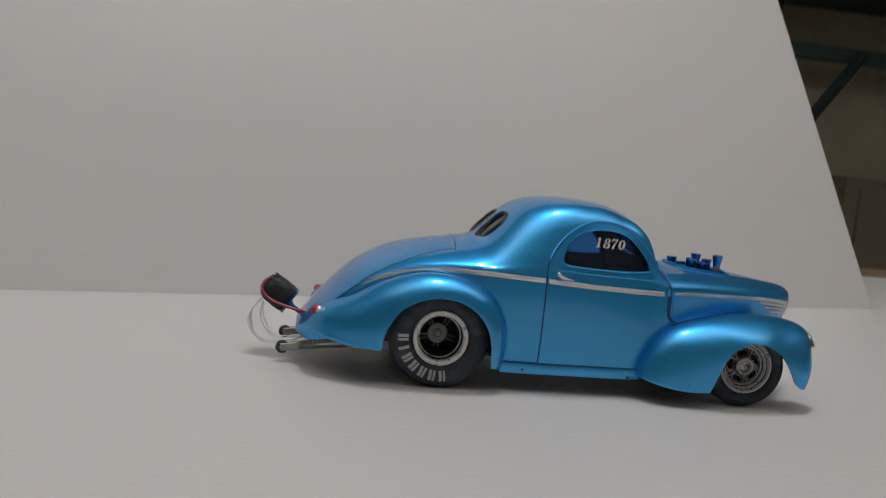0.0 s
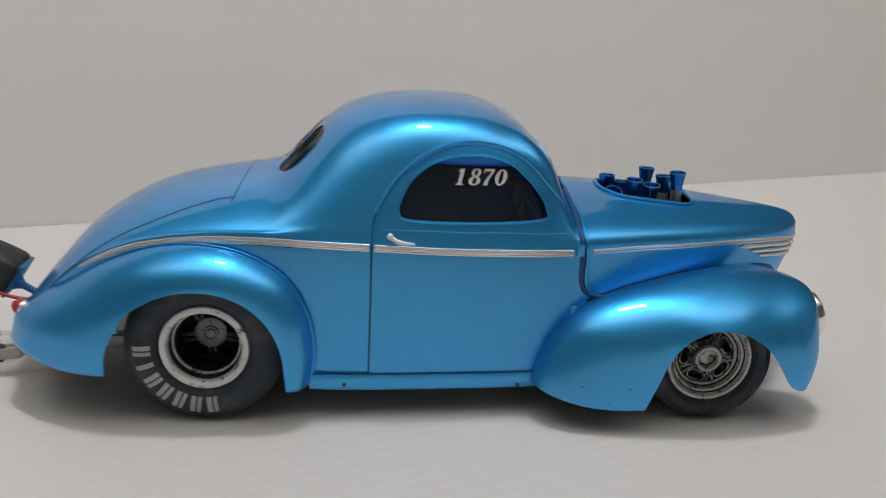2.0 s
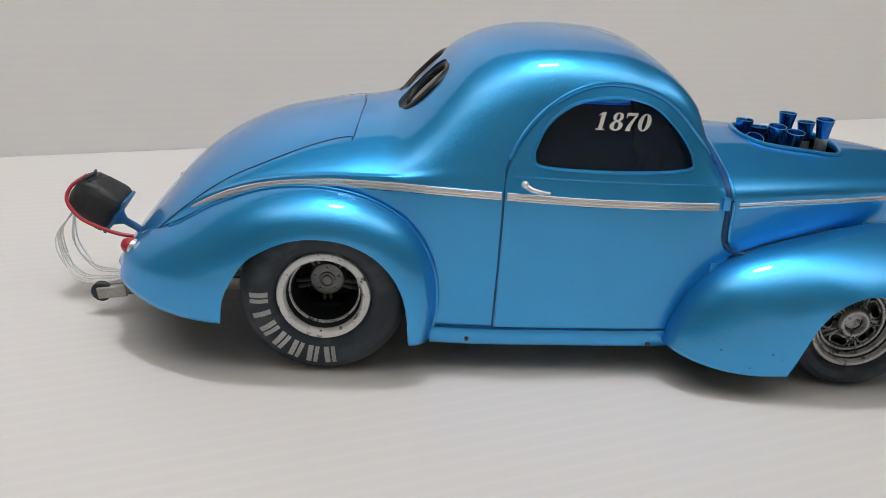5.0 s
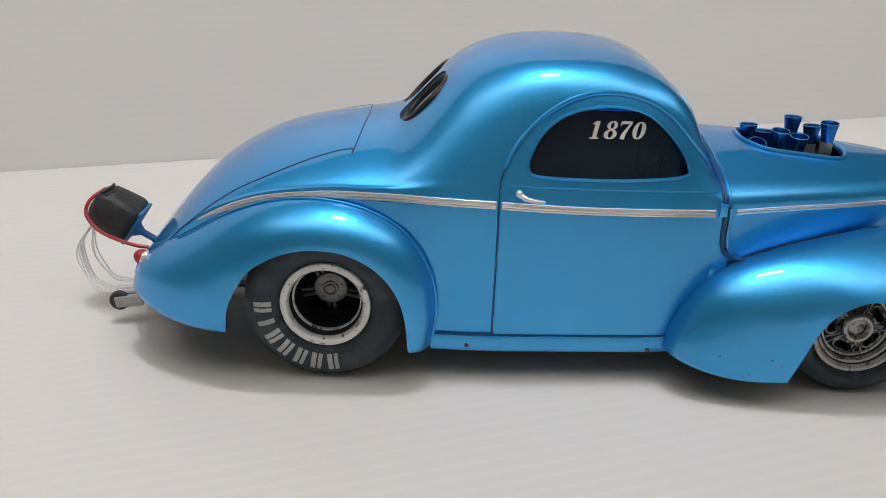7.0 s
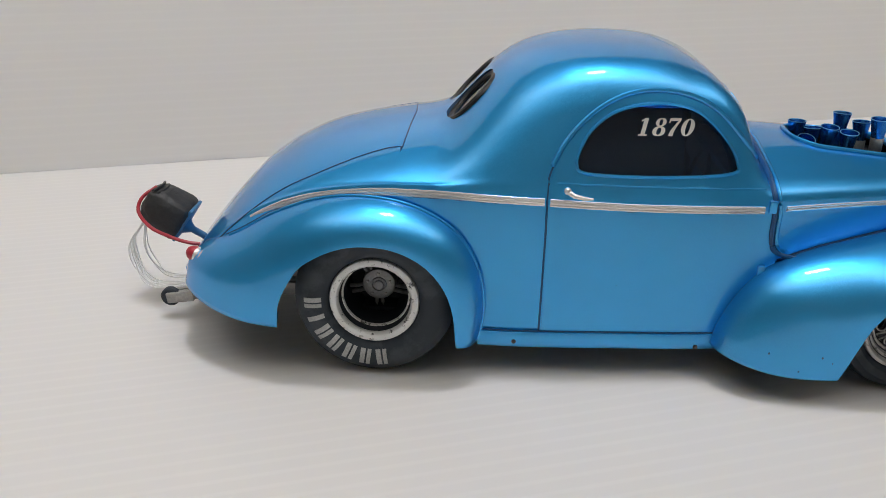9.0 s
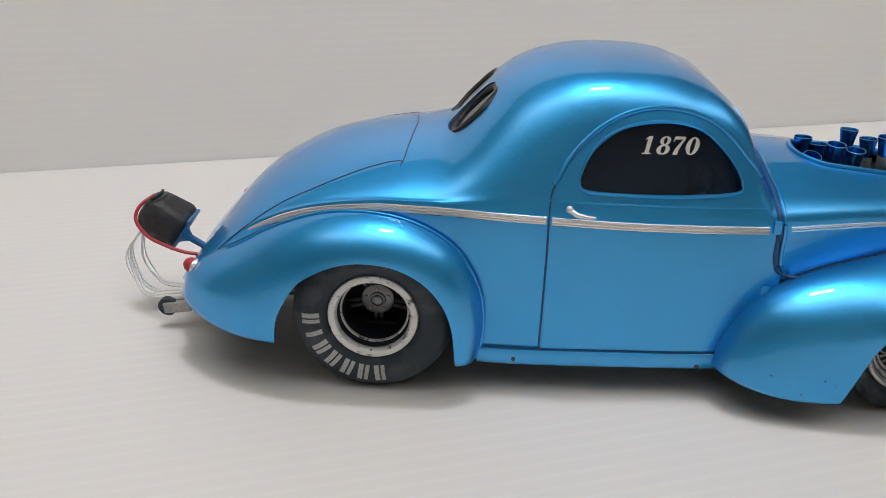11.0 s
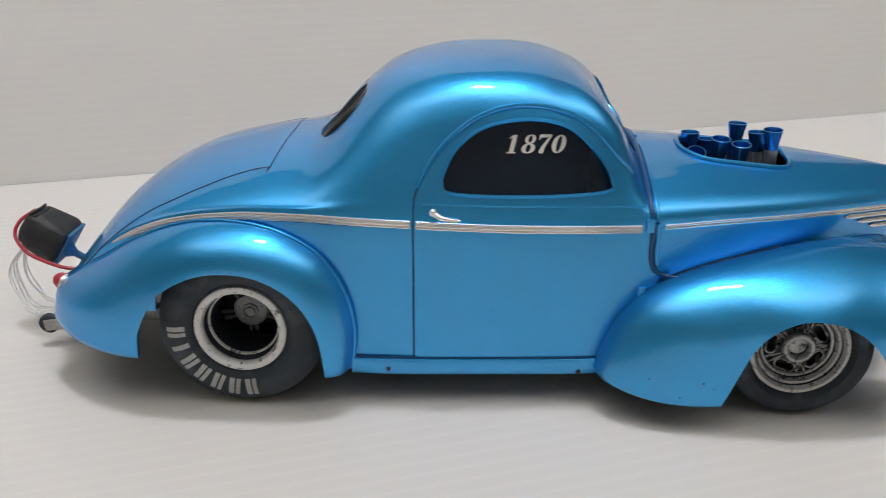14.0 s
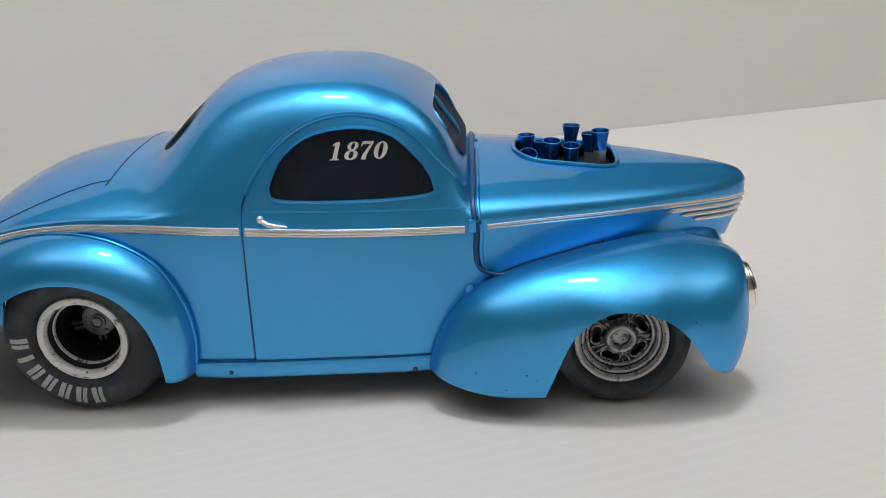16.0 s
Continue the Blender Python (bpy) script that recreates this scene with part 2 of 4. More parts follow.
def spline(points, per, closed=False):
    """Catmull-Rom curve through points, per samples a span."""
    p = [np.asarray(q, float) for q in points]
    n = len(p)
    out = []
    for i in range(n if closed else n - 1):
        a = p[i - 1] if closed or i else 2 * p[0] - p[1]
        b, c = p[i], p[(i + 1) % n]
        e = p[(i + 2) % n] if closed or i + 2 < n else 2 * p[-1] - p[-2]
        for k in range(per):
            t = k / per
            out.append(0.5 * (2 * b + (c - a) * t + (2 * a - 5 * b + 4 * c - e) * t * t + (3 * b - a - 3 * c + e) * t ** 3))
    if not closed:
        out.append(p[-1])
    return out


def smooth_mesh(me, angle=35):
    for f in me.polygons:
        f.use_smooth = True
    me.set_sharp_from_angle(angle=radians(angle))


def part(name, bm, material, parent=None, label="", angle=35, at=(0, 0, 0)):
    """Links a bmesh drawn in millimetres as one mesh object."""
    bmesh.ops.recalc_face_normals(bm, faces=bm.faces)
    me = bpy.data.meshes.new(name)
    for v in bm.verts:
        v.co *= MM
    bm.to_mesh(me)
    bm.free()
    smooth_mesh(me, angle)
    me.materials.append(material)
    ob = new(name, me)
    ob.parent = parent
    ob.location = Vector(at) * MM
    if label:
        tagged(ob, label)
    return ob


def grid(bm, rows, close_u=False, close_v=False):
    """Faces between rows of points."""
    vs = [[bm.verts.new(p) for p in r] for r in rows]
    nu, nv = len(vs), len(vs[0])
    for i in range(nu if close_u else nu - 1):
        for j in range(nv if close_v else nv - 1):
            q = (vs[i][j], vs[(i + 1) % nu][j], vs[(i + 1) % nu][(j + 1) % nv], vs[i][(j + 1) % nv])
            try:
                bm.faces.new(q)
            except ValueError:
                pass
    return vs


def tube(points, radius, sides=8, caps=True, flat=1.0, up=(0, 0, 1)):
    """A bmesh tube along points; radius may vary; flat squeezes it across up."""
    bm = bmesh.new()
    pts = [Vector(p) for p in points]
    rows = []
    for i, p in enumerate(pts):
        d = (pts[min(i + 1, len(pts) - 1)] - pts[max(i - 1, 0)]).normalized()
        u = Vector(up)
        if abs(d.dot(u)) > 0.95:
            u = Vector((0, 1, 0))
        s = d.cross(u).normalized()
        w = s.cross(d).normalized()
        r = radius[i] if isinstance(radius, (list, tuple)) else radius
        rows.append([p + r * (math.cos(a) * s * flat + math.sin(a) * w) for a in (2 * math.pi * k / sides for k in range(sides))])
    vs = grid(bm, rows, False, True)
    if caps:
        bm.faces.new(vs[0])
        bm.faces.new(vs[-1][::-1])
    return bm


def lathe(profile, sides=64, axis="y", closed=False):
    """A bmesh turned round an axis: profile of (radius, along)."""
    bm = bmesh.new()
    rows = []
    for k in range(sides):
        a = 2 * math.pi * k / sides
        c, s = math.cos(a), math.sin(a)
        rows.append([{"y": (r * c, h, r * s), "z": (r * c, r * s, h), "x": (h, r * c, r * s)}[axis] for r, h in profile])
    grid(bm, rows, True, closed)
    bmesh.ops.remove_doubles(bm, verts=bm.verts, dist=1e-4)
    return bm


def prism(outline, lo, hi, frame_of):
    """A solid from a closed outline, drawn between two depths; frame_of(u, v, depth) gives the place."""
    bm = bmesh.new()
    a = [bm.verts.new(frame_of(u, v, lo)) for u, v in outline]
    b = [bm.verts.new(frame_of(u, v, hi)) for u, v in outline]
    bm.faces.new(a)
    bm.faces.new(b[::-1])
    n = len(a)
    for i in range(n):
        bm.faces.new((a[i], b[i], b[(i + 1) % n], a[(i + 1) % n]))
    bmesh.ops.recalc_face_normals(bm, faces=bm.faces)
    return bm


def box(size, at=(0, 0, 0), bevel=0.0, segments=2, turn=None):
    bm = bmesh.new()
    bmesh.ops.create_cube(bm, size=1.0)
    bmesh.ops.scale(bm, vec=size, verts=bm.verts)
    if bevel:
        bmesh.ops.bevel(bm, geom=bm.edges[:], offset=bevel, segments=segments, profile=0.6, affect="EDGES")
    if turn is not None:
        bmesh.ops.transform(bm, matrix=turn, verts=bm.verts)
    bmesh.ops.translate(bm, vec=at, verts=bm.verts)
    return bm


def join(*parts_in):
    out = bmesh.new()
    for b in parts_in:
        me = bpy.data.meshes.new("join")
        b.to_mesh(me)
        b.free()
        out.from_mesh(me)
        bpy.data.meshes.remove(me)
    return out


def carve(ob, cutters, thickness=0.0, offset=-1.0):
    """Thickens a shell and cuts holes through it for good."""
    if thickness:
        s = ob.modifiers.new("shell", "SOLIDIFY")
        s.thickness, s.offset = thickness * MM, offset
        s.material_offset = len(ob.data.materials) - 1
    made = []
    for bm in cutters:
        me = bpy.data.meshes.new("cut")
        for v in bm.verts:
            v.co *= MM
        me.materials.append(ob.data.materials[0])
        me.materials.append(ob.data.materials[-1])
        bm.to_mesh(me)
        bm.free()
        c = new("cut", me)
        made.append(c)
        b = ob.modifiers.new("hole", "BOOLEAN")
        b.object, b.operation, b.solver = c, "DIFFERENCE", "EXACT"
    bpy.context.view_layer.update()
    dg = bpy.context.evaluated_depsgraph_get()
    me = bpy.data.meshes.new_from_object(ob.evaluated_get(dg))
    old = ob.data
    ob.modifiers.clear()
    ob.data = me
    me.name = ob.name
    bpy.data.meshes.remove(old)
    for c in made:
        d = c.data
        bpy.data.objects.remove(c)
        bpy.data.meshes.remove(d)
    smooth_mesh(me, 32)
    return ob


# ---- the set: two white ribbed plastic sheets on a table ----
def slab(name, size, at, material, label, category, kind="", turn=None, bevel=2.0):
    bm = box([s * 1000 for s in size], (0, 0, 0), bevel)
    ob = part(name, bm, material)
    ob.matrix_world = Matrix.Translation(at) @ (turn if turn is not None else Matrix.Identity(4))
    return tagged(ob, label, category, kind=kind)


floor_sheet = slab("plastic_sheet", (1.9, 1.15, 0.004), (0.08, -0.08, -0.002), FLOOR_SHEET, "white ribbed plastic sheet lying flat under the car", "sheet", bevel=1.0)
LEAN = 29.0
ALONG = math.degrees(math.atan2(0.312, 0.95))
wall_turn = pose(0, 0, 0, 0, 0, ALONG) @ pose(0, 0, 0, 90 - LEAN, 0, 0)
wall_w, wall_h = 1.0, 0.6
corner = Vector((0.3518, 0.2506, 0.0))
base = Vector((math.cos(radians(ALONG)), math.sin(radians(ALONG)), 0))
lift = Vector((-base.y * math.sin(radians(LEAN)), base.x * math.sin(radians(LEAN)), math.cos(radians(LEAN))))
away = base.cross(lift) * -1
centre = corner - base * wall_w / 2 + lift * wall_h / 2 + away * 0.0022
back_sheet = slab("backdrop_sheet", (wall_w, wall_h, 0.004), centre, WALL_SHEET, "white ribbed plastic sheet leaning back behind the car", "sheet", turn=wall_turn, bevel=0.6)

table = new("workbench")
tagged(table, "wooden workbench under the white plastic sheets", "table")
part("tabletop", box((2200, 1400, 30), (100, -50, -19.2), 3), WOOD, table)
for sx in (-1, 1):
    for sy in (-1, 1):
        part("leg", box((60, 60, 815), (100 + sx * 1040, -50 + sy * 640, -441.7), 3), WOOD, table)

ROOM = (-2.6, 2.9, -2.4, 2.8, -0.85, 1.75)
x0, x1, y0, y1, z0, z1 = ROOM
slab("floor", (x1 - x0, y1 - y0, 0.1), ((x0 + x1) / 2, (y0 + y1) / 2, z0 - 0.05), CONCRETE, "bare grey concrete garage floor", "floor", "structure")
slab("ceiling", (x1 - x0, y1 - y0, 0.1), ((x0 + x1) / 2, (y0 + y1) / 2, z1 + 0.05), CEIL, "white board ceiling", "ceiling", "structure")
slab("wall_north", (x1 - x0, 0.1, z1 - z0), ((x0 + x1) / 2, y1 + 0.05, (z0 + z1) / 2), BEIGE, "beige plastered garage wall", "wall", "structure")
slab("wall_south", (x1 - x0, 0.1, z1 - z0), ((x0 + x1) / 2, y0 - 0.05, (z0 + z1) / 2), PALE, "pale grey painted garage wall", "wall", "structure")
slab("wall_east", (0.1, y1 - y0, z1 - z0), (x1 + 0.05, (y0 + y1) / 2, (z0 + z1) / 2), PALE, "pale grey painted garage wall", "wall", "structure")
slab("wall_west", (0.1, y1 - y0, z1 - z0), (x0 - 0.05, (y0 + y1) / 2, (z0 + z1) / 2), PALE, "pale grey painted garage wall", "wall", "structure")

# ---- the car ----
car = new("model_car")
tagged(car, "metallic blue hot rod coupe scale model on a white sheet", "model car")

TOP = ([-47.5, -46, -44.5, -41, -37, -33, -29.5, -22, -15, -7, 3, 9, 12.5, 15, 18, 22, 27, 32, 38, 45, 52, 57, 61.5, 65, 68, 71, 74, 76.6, 79.5],
       [13.5, 15.8, 17.9, 22.6, 27.3, 31.7, 35.0, 39.9, 43.0, 45.1, 46.9, 48.0, 49.2, 51.3, 54.4, 58.5, 62.0, 63.7, 64.7, 65, 64.8, 64.1, 62.6, 60.8, 58.4, 55.2, 50.6, 45.6, 43.2])
BELT = ([-47.5, -44, -40, -35, -30, -26, -19, -13, -6, 3, 10, 21, 33, 43, 54, 66, 79.5],
        [12.5, 15.5, 19.5, 24.5, 28.8, 31.6, 34.8, 36.7, 37.9, 38.6, 38.6, 38.3, 37.9, 37.4, 36.9, 36.5, 36.2])
WIDE = ([-47.5, -46.5, -45, -42, -38, -33, -26, -15, 0, 15, 30, 45, 60, 79.5],
        [11, 14.2, 16.8, 19.6, 21.8, 23.8, 26.3, 28.4, 30.0, 31.2, 32.0, 31.6, 30.3, 28.0])
LOWW = ([-47.5, -44, -40, -26, 0, 20, 28, 50, 65, 79.5], [9.5, 16.5, 19, 25, 30, 32.2, 32.6, 31.8, 31.0, 28.6])
LOWZ = ([-47.5, -44, -40, -32, -20, -6, 18, 79.5], [10.6, 9.4, 9.8, 12.6, 16.0, 16.0, 8.3, 8.3])
TRUNK_SEC = [(0, 1), (0.22, 0.965), (0.43, 0.868), (0.605, 0.735), (0.745, 0.575), (0.865, 0.395), (0.952, 0.205), (1, 0)]
CAB_SEC = [(0, 1), (0.33, 0.988), (0.57, 0.938), (0.71, 0.856), (0.795, 0.72), (0.85, 0.55), (0.945, 0.235), (1, 0)]
FRONT_SEC = [(0, 1), (0.40, 0.995), (0.68, 0.96), (0.79, 0.86), (0.835, 0.72), (0.875, 0.54), (0.95, 0.24), (1, 0)]

COWL_SEC = [(0, 1), (0.3, 0.93), (0.5, 0.81), (0.65, 0.705), (0.78, 0.61), (0.895, 0.505), (0.98, 0.30), (1, 0)]


def section(x):
    """Half a cross-section of the body: (y, z) from the roof's middle to the sill."""
    top, belt, w = hermite(*TOP, x), hermite(*BELT, x), hermite(*WIDE, x)
    lw, lz = hermite(*LOWW, x), hermite(*LOWZ, x)
    cab = hermite([-48, 8, 46, 80], [0, 0, 1, 1], x)
    front = hermite([0, 60, 70, 80], [0, 0, 1, 1], x)
    sec = [((a[0] * (1 - cab) + b[0] * cab) * (1 - front) + c[0] * front, (a[1] * (1 - cab) + b[1] * cab) * (1 - front) + c[1] * front)
           for a, b, c in zip(TRUNK_SEC, CAB_SEC, FRONT_SEC)]
    cowl = hermite([0, 71, 77.5, 80], [0, 0, 1, 1], x)
    sec = [(a[0] * (1 - cowl) + b[0] * cowl, a[1] * (1 - cowl) + b[1] * cowl) for a, b in zip(sec, COWL_SEC)]
    pts = [(w * y, belt + (top - belt) * t) for y, t in sec]
    pts.append(((w + lw) / 2 + 0.5, (belt * 0.55 + lz * 0.45)))
    pts.append((lw, lz))
    return spline(pts, 5)


def side_y(x, z):
    """The body's half-width at a place of its side."""
    sec = section(x)
    for (ya, za), (yb, zb) in zip(sec, sec[1:]):
        if za >= z >= zb and za > zb and ya > 6:
            return ya + (yb - ya) * (za - z) / (za - zb)
    return sec[-1][0]


xs = [-47.5, -47.2, -46.7] + [-46 + 1.5 * i for i in range(83)] + [78.4, 79.4]
bm = bmesh.new()
rows = []
for x in xs:
    s = section(x)
    rows.append([(x, y, z) for y, z in s[::-1]] + [(x, -y, z) for y, z in s[1:]])
ends = grid(bm, rows)
bm.faces.new(ends[0])
body = part("body", bm, BLUE, car, "blue metal-flake lacquered body shell")

WINDOW = [(38.6, 45.0), (38.9, 47.0), (41.0, 51.0), (45.2, 54.4), (50.5, 55.9), (56.5, 56.0), (61.8, 54.5), (65.9, 51.2), (68.7, 47.8), (70.0, 44.9), (69.2, 43.2), (60, 42.7), (48, 42.9), (40, 43.5)]
window_line = spline(WINDOW, 5, True)
SLOPE_R = Vector((0.70, 0, 0.72)).normalized()
NORM_R = Vector((-0.72, 0, 0.70)).normalized()
SLOPE_F = Vector((-0.57, 0, 0.82)).normalized()
NORM_F = Vector((0.82, 0, 0.57)).normalized()


def rounded(w, h, r, n=6):
    """A closed rounded rectangle round the origin."""
    out = []
    for cx, cy, a0 in ((w / 2 - r, h / 2 - r, 0), (-w / 2 + r, h / 2 - r, 90), (-w / 2 + r, -h / 2 + r, 180), (w / 2 - r, -h / 2 + r, 270)):
        for k in range(n + 1):
            a = radians(a0 + 90 * k / n)
            out.append((cx + r * math.cos(a), cy + r * math.sin(a)))
    return out


cuts = [prism(window_line, -45, 45, lambda u, v, d: (u, d, v))]
REAR_MID, FRONT_MID = Vector((17.1, 0, 53.5)), Vector((73.2, 0, 51.7))
for s in (-1, 1):
    dark_edge = prism(rounded(13.0, 13.5, 5.4), -6, 8, lambda u, v, d, s=s: REAR_MID + SLOPE_R * v + NORM_R * d + Vector((0, u + s * 7.3, 0)))
    for f in dark_edge.faces:
        f.material_index = 1
    cuts.append(dark_edge)
cuts.append(prism(rounded(31, 12.8, 5.4), -7, 9, lambda u, v, d: FRONT_MID + SLOPE_F * v + NORM_F * d + Vector((0, u, 0))))
for s in (-1, 1):
    well = lathe([(0, s * 17), (19.6, s * 17), (19.6, s * 45), (0, s * 45)], 48)
    bmesh.ops.translate(well, vec=(-0.8, 0, 15.0), verts=well.verts)
    cuts.append(well)
body.data.materials.append(DIM_SHELL)
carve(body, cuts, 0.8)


def on_side(x, z, s, out=0.0):
    return Vector((x, s * (side_y(x, z) + out), z))


# fenders: a shell between the line where it meets the body and the edge of the wheel opening
REAR_O = [(20.8, 8, 31), (21.8, 16, 31), (20.3, 24.5, 31), (15.5, 31.8, 30.5), (7.5, 36.3, 29.5), (-2, 37.8, 28.5), (-12, 36.8, 27), (-22, 33.0, 24.5), (-31, 27.3, 22.0), (-41.6, 20.6, 20.0), (-43.8, 14.8, 21.0)]
REAR_W = [(16.2, 8.6, 38.4), (15.4, 16.4, 38.8), (13.4, 22, 39), (9.5, 26.6, 39), (3.9, 29.5, 39), (-2.2, 30.2, 39), (-7.2, 29.4, 39), (-11.8, 27.3, 39), (-15.4, 24.4, 39), (-19, 17.9, 39), (-19.8, 12.2, 39)]
FRONT_O = [(68, 8.2, 30.5), (69.3, 13, 30), (72.8, 19.5, 29.3), (78, 24.3, 28), (86, 27.1, 26), (95, 28.8, 23.5), (104, 30.2, 21), (113, 31.0, 18.5), (121.5, 30.4, 17), (129.2, 28.5, 19), (131.8, 25.5, 22), (132.4, 18, 25), (131.2, 12, 28), (129.6, 8.4, 30)]
FRONT_W = [(90.8, 6.0, 41.3), (91.9, 8.6, 41.3), (93.4, 12.5, 41.2), (95.5, 17.3, 41), (98, 20.6, 41), (101.5, 22.9, 41), (105, 23.7, 40.8), (110.3, 22.9, 40.5), (114.7, 20.6, 40), (117.6, 18, 39.8), (119.9, 15, 39.4), (121.9, 12, 38.8), (123.6, 9.8, 38), (126.2, 8.2, 36.6)]


fender_rows = {}


def fender(name, line_o, line_w, s, sag, label, power=1.0):
    o, w = spline(line_o, 7), spline(line_w, 7)
    bm = bmesh.new()
    rows = []
    n = len(o)
    for i, (a, b) in enumerate(zip(o, w)):
        row = []
        if name == "rear_fender":
            inward = max(0.0, 1 - (n - 1 - i) / 30)
            inward = inward * inward * (3 - 2 * inward)
            row = [(a[0] + f * 1.2 * inward, s * (a[2] - f * 7 * inward - f), a[1] + f * 0.35 * inward - f * 0.3) for f in (2.0, 1.5, 1.0, 0.5)]
        for k in range(19):
            # over the wheel the front fender still slopes outward where it meets the opening
            end = math.pi / 2
            if name == "front_fender":
                end -= radians(24) * hermite([0, 2.5, 4.5, 9, 11.5, 14], [0, 0, 1, 1, 0, 0], i / 7)
            ang = end * k / 18
            g, h = (1 - max(0.0, math.cos(ang)) ** power) / (1 - max(0.0, math.cos(end)) ** power), (math.sin(ang) / math.sin(end)) ** power
            if name == "rear_fender":
                tail = max(0.0, 1 - (n - 1 - i) / 42)
                tail = 0.38 * tail * tail * (3 - 2 * tail)
                h = h * (1 - tail) + g ** 0.8 * tail
            p = a + (b - a) * np.array([g, g, h])
            droop = sag * math.sin(math.pi * g) * (max(0, 1 - i / 7) if name == "front_fender" else max(0, 1 - (n - 1 - i) / 7))
            if name == "front_fender":
                droop -= 2.6 * hermite([0, 1.8, 3, 4, 5, 6, 7, 8, 9, 10, 10.9, 14], [0, 0, 0.2, 0.4, 0.5, 0.45, 0.36, 0.3, 0.38, 0.3, 0, 0], i / 7) * math.sin(math.pi * h ** 0.8)
            row.append((p[0], s * p[2], p[1] - droop))
        row.append((row[-1][0], row[-1][1] - s * 1.2, row[-1][2] + 0.1))
        rows.append(row)
    grid(bm, rows)
    fender_rows[name, s] = rows
    ob = part(name, bm, BLUE, car, label)
    # near-black inner faces: the wheel well's shade is put into the colour
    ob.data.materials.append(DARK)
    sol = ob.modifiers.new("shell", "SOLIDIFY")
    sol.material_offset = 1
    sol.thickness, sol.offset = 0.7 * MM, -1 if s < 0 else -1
    return ob


for s in (-1, 1):
    fender("rear_fender", REAR_O, REAR_W, s, 1.2, "")
    fender("front_fender", FRONT_O, FRONT_W, s, 1.0, "", 0.84)

# hood and nose
HTOP = ([77.5, 86, 93, 103, 113, 123, 131, 134.5, 136.8, 138.0], [45.3, 45.0, 44.6, 43.8, 42.8, 41.5, 40.3, 39.4, 38.2, 36.6])
HWID = ([77.5, 86, 93, 100, 107, 114, 121, 127, 132, 135.5, 137.4, 138.0], [28.5, 26.6, 24.8, 22.8, 20.4, 17.6, 14.2, 10.8, 7.2, 4.0, 1.8, 0.5])
HTRIM = ([77.5, 90, 107, 118, 127, 133, 138], [36.4, 36.6, 36.2, 35.7, 34.9, 34.0, 33.2])
HBOT = ([77.5, 90, 101, 111, 120, 128, 138], [22, 24.5, 27.5, 29, 28.2, 26.2, 23.6])


def hood_section(x):
    top, w, tr, bt = hermite(*HTOP, x), hermite(*HWID, x), hermite(*HTRIM, x), hermite(*HBOT, x)
    lean = hermite([79, 110, 128, 138], [1.0, 0.97, 0.85, 0.8], x)
    sec = [(0, 1), (0.3, 0.93), (0.55, 0.775), (0.75, 0.635), (0.895, 0.505), (0.98, 0.30), (1, 0)]
    pts = [(w * y, tr + (top - tr) * t) for y, t in sec]
    pts.append((w * (0.99 + lean) / 2, tr * 0.5 + bt * 0.5))
    pts.append((w * lean, bt))
    return spline(pts, 5)


def rake(x, z):
    """How far the nose leans back below its trim."""
    if x < 122:
        return 0.0
    return -3.4 * ((x - 122) / 16) ** 2 * min(1.2, max(0.0, (hermite(*HTRIM, x) - z) / 10)) ** 1.2


def hood_y(x, z):
    sec = hood_section(x)
    for (ya, za), (yb, zb) in zip(sec, sec[1:]):
        if za >= z >= zb and za > zb:
            return ya + (yb - ya) * (za - z) / (za - zb)
    return sec[-1][0]


bm = bmesh.new()
rows = []
for x in [77.6, 78.6] + [79.6 + 1.4 * i for i in range(38)] + [132.5, 133.5, 134.4, 135.2, 136, 136.6, 137.1, 137.5, 137.8, 138.0]:
    s = hood_section(x)
    rows.append([(x + rake(x, z), y, z) for y, z in s[::-1]] + [(x + rake(x, z), -y, z) for y, z in s[1:]])
ends = grid(bm, rows)
bm.faces.new(ends[-1])
hood = part("hood", bm, BLUE, car, "")
HOLE = [(86.8, 1.5), (88.6, 4.6), (93.5, 5.6), (100, 5.8), (105.5, 5.6), (108.3, 3.5), (108.6, -2), (108.3, -7.5), (105.5, -9.6), (100, -9.8), (93.5, -9.6), (89.8, -8.5), (87.0, -4.5)]
hole_line = spline(HOLE, 5, True)
hood.data.materials.append(DARK)
carve(hood, [prism(hole_line, 36, 50, lambda u, v, d: (u, v, d))], 0.9)


def hood_z(x, y):
    sec = hood_section(x)
    for (ya, za), (yb, zb) in zip(sec, sec[1:]):
        if ya <= abs(y) <= yb and yb > ya:
            return za + (zb - za) * (abs(y) - ya) / (yb - ya)
    return sec[0][1]


part("hood_opening_rim", tube([(u, v, hood_z(u, v) + 0.15) for u, v in hole_line + hole_line[:1]], 0.55, 8), BLUE, car, "raised bead round the hood opening")
part("engine_block", box((24, 17, 8), (97, 0, 36), 1.0), DARK, car, "dark engine under the hood opening")

# doors: a proud panel on each side with its window opening
ARCH = [(33.4, 40.8), (34.2, 43.6), (36.2, 47.7), (39.6, 51.8), (43.6, 55.0), (48.0, 57.0), (53.0, 57.8), (58.5, 57.2), (63.4, 55.4), (67.4, 52.4), (71.2, 48.0), (75.0, 43.4), (76.8, 40.6)]
arch_line = spline(ARCH, 6)
ARCH_X, ARCH_Z = [p[0] for p in arch_line], [p[1] for p in arch_line]
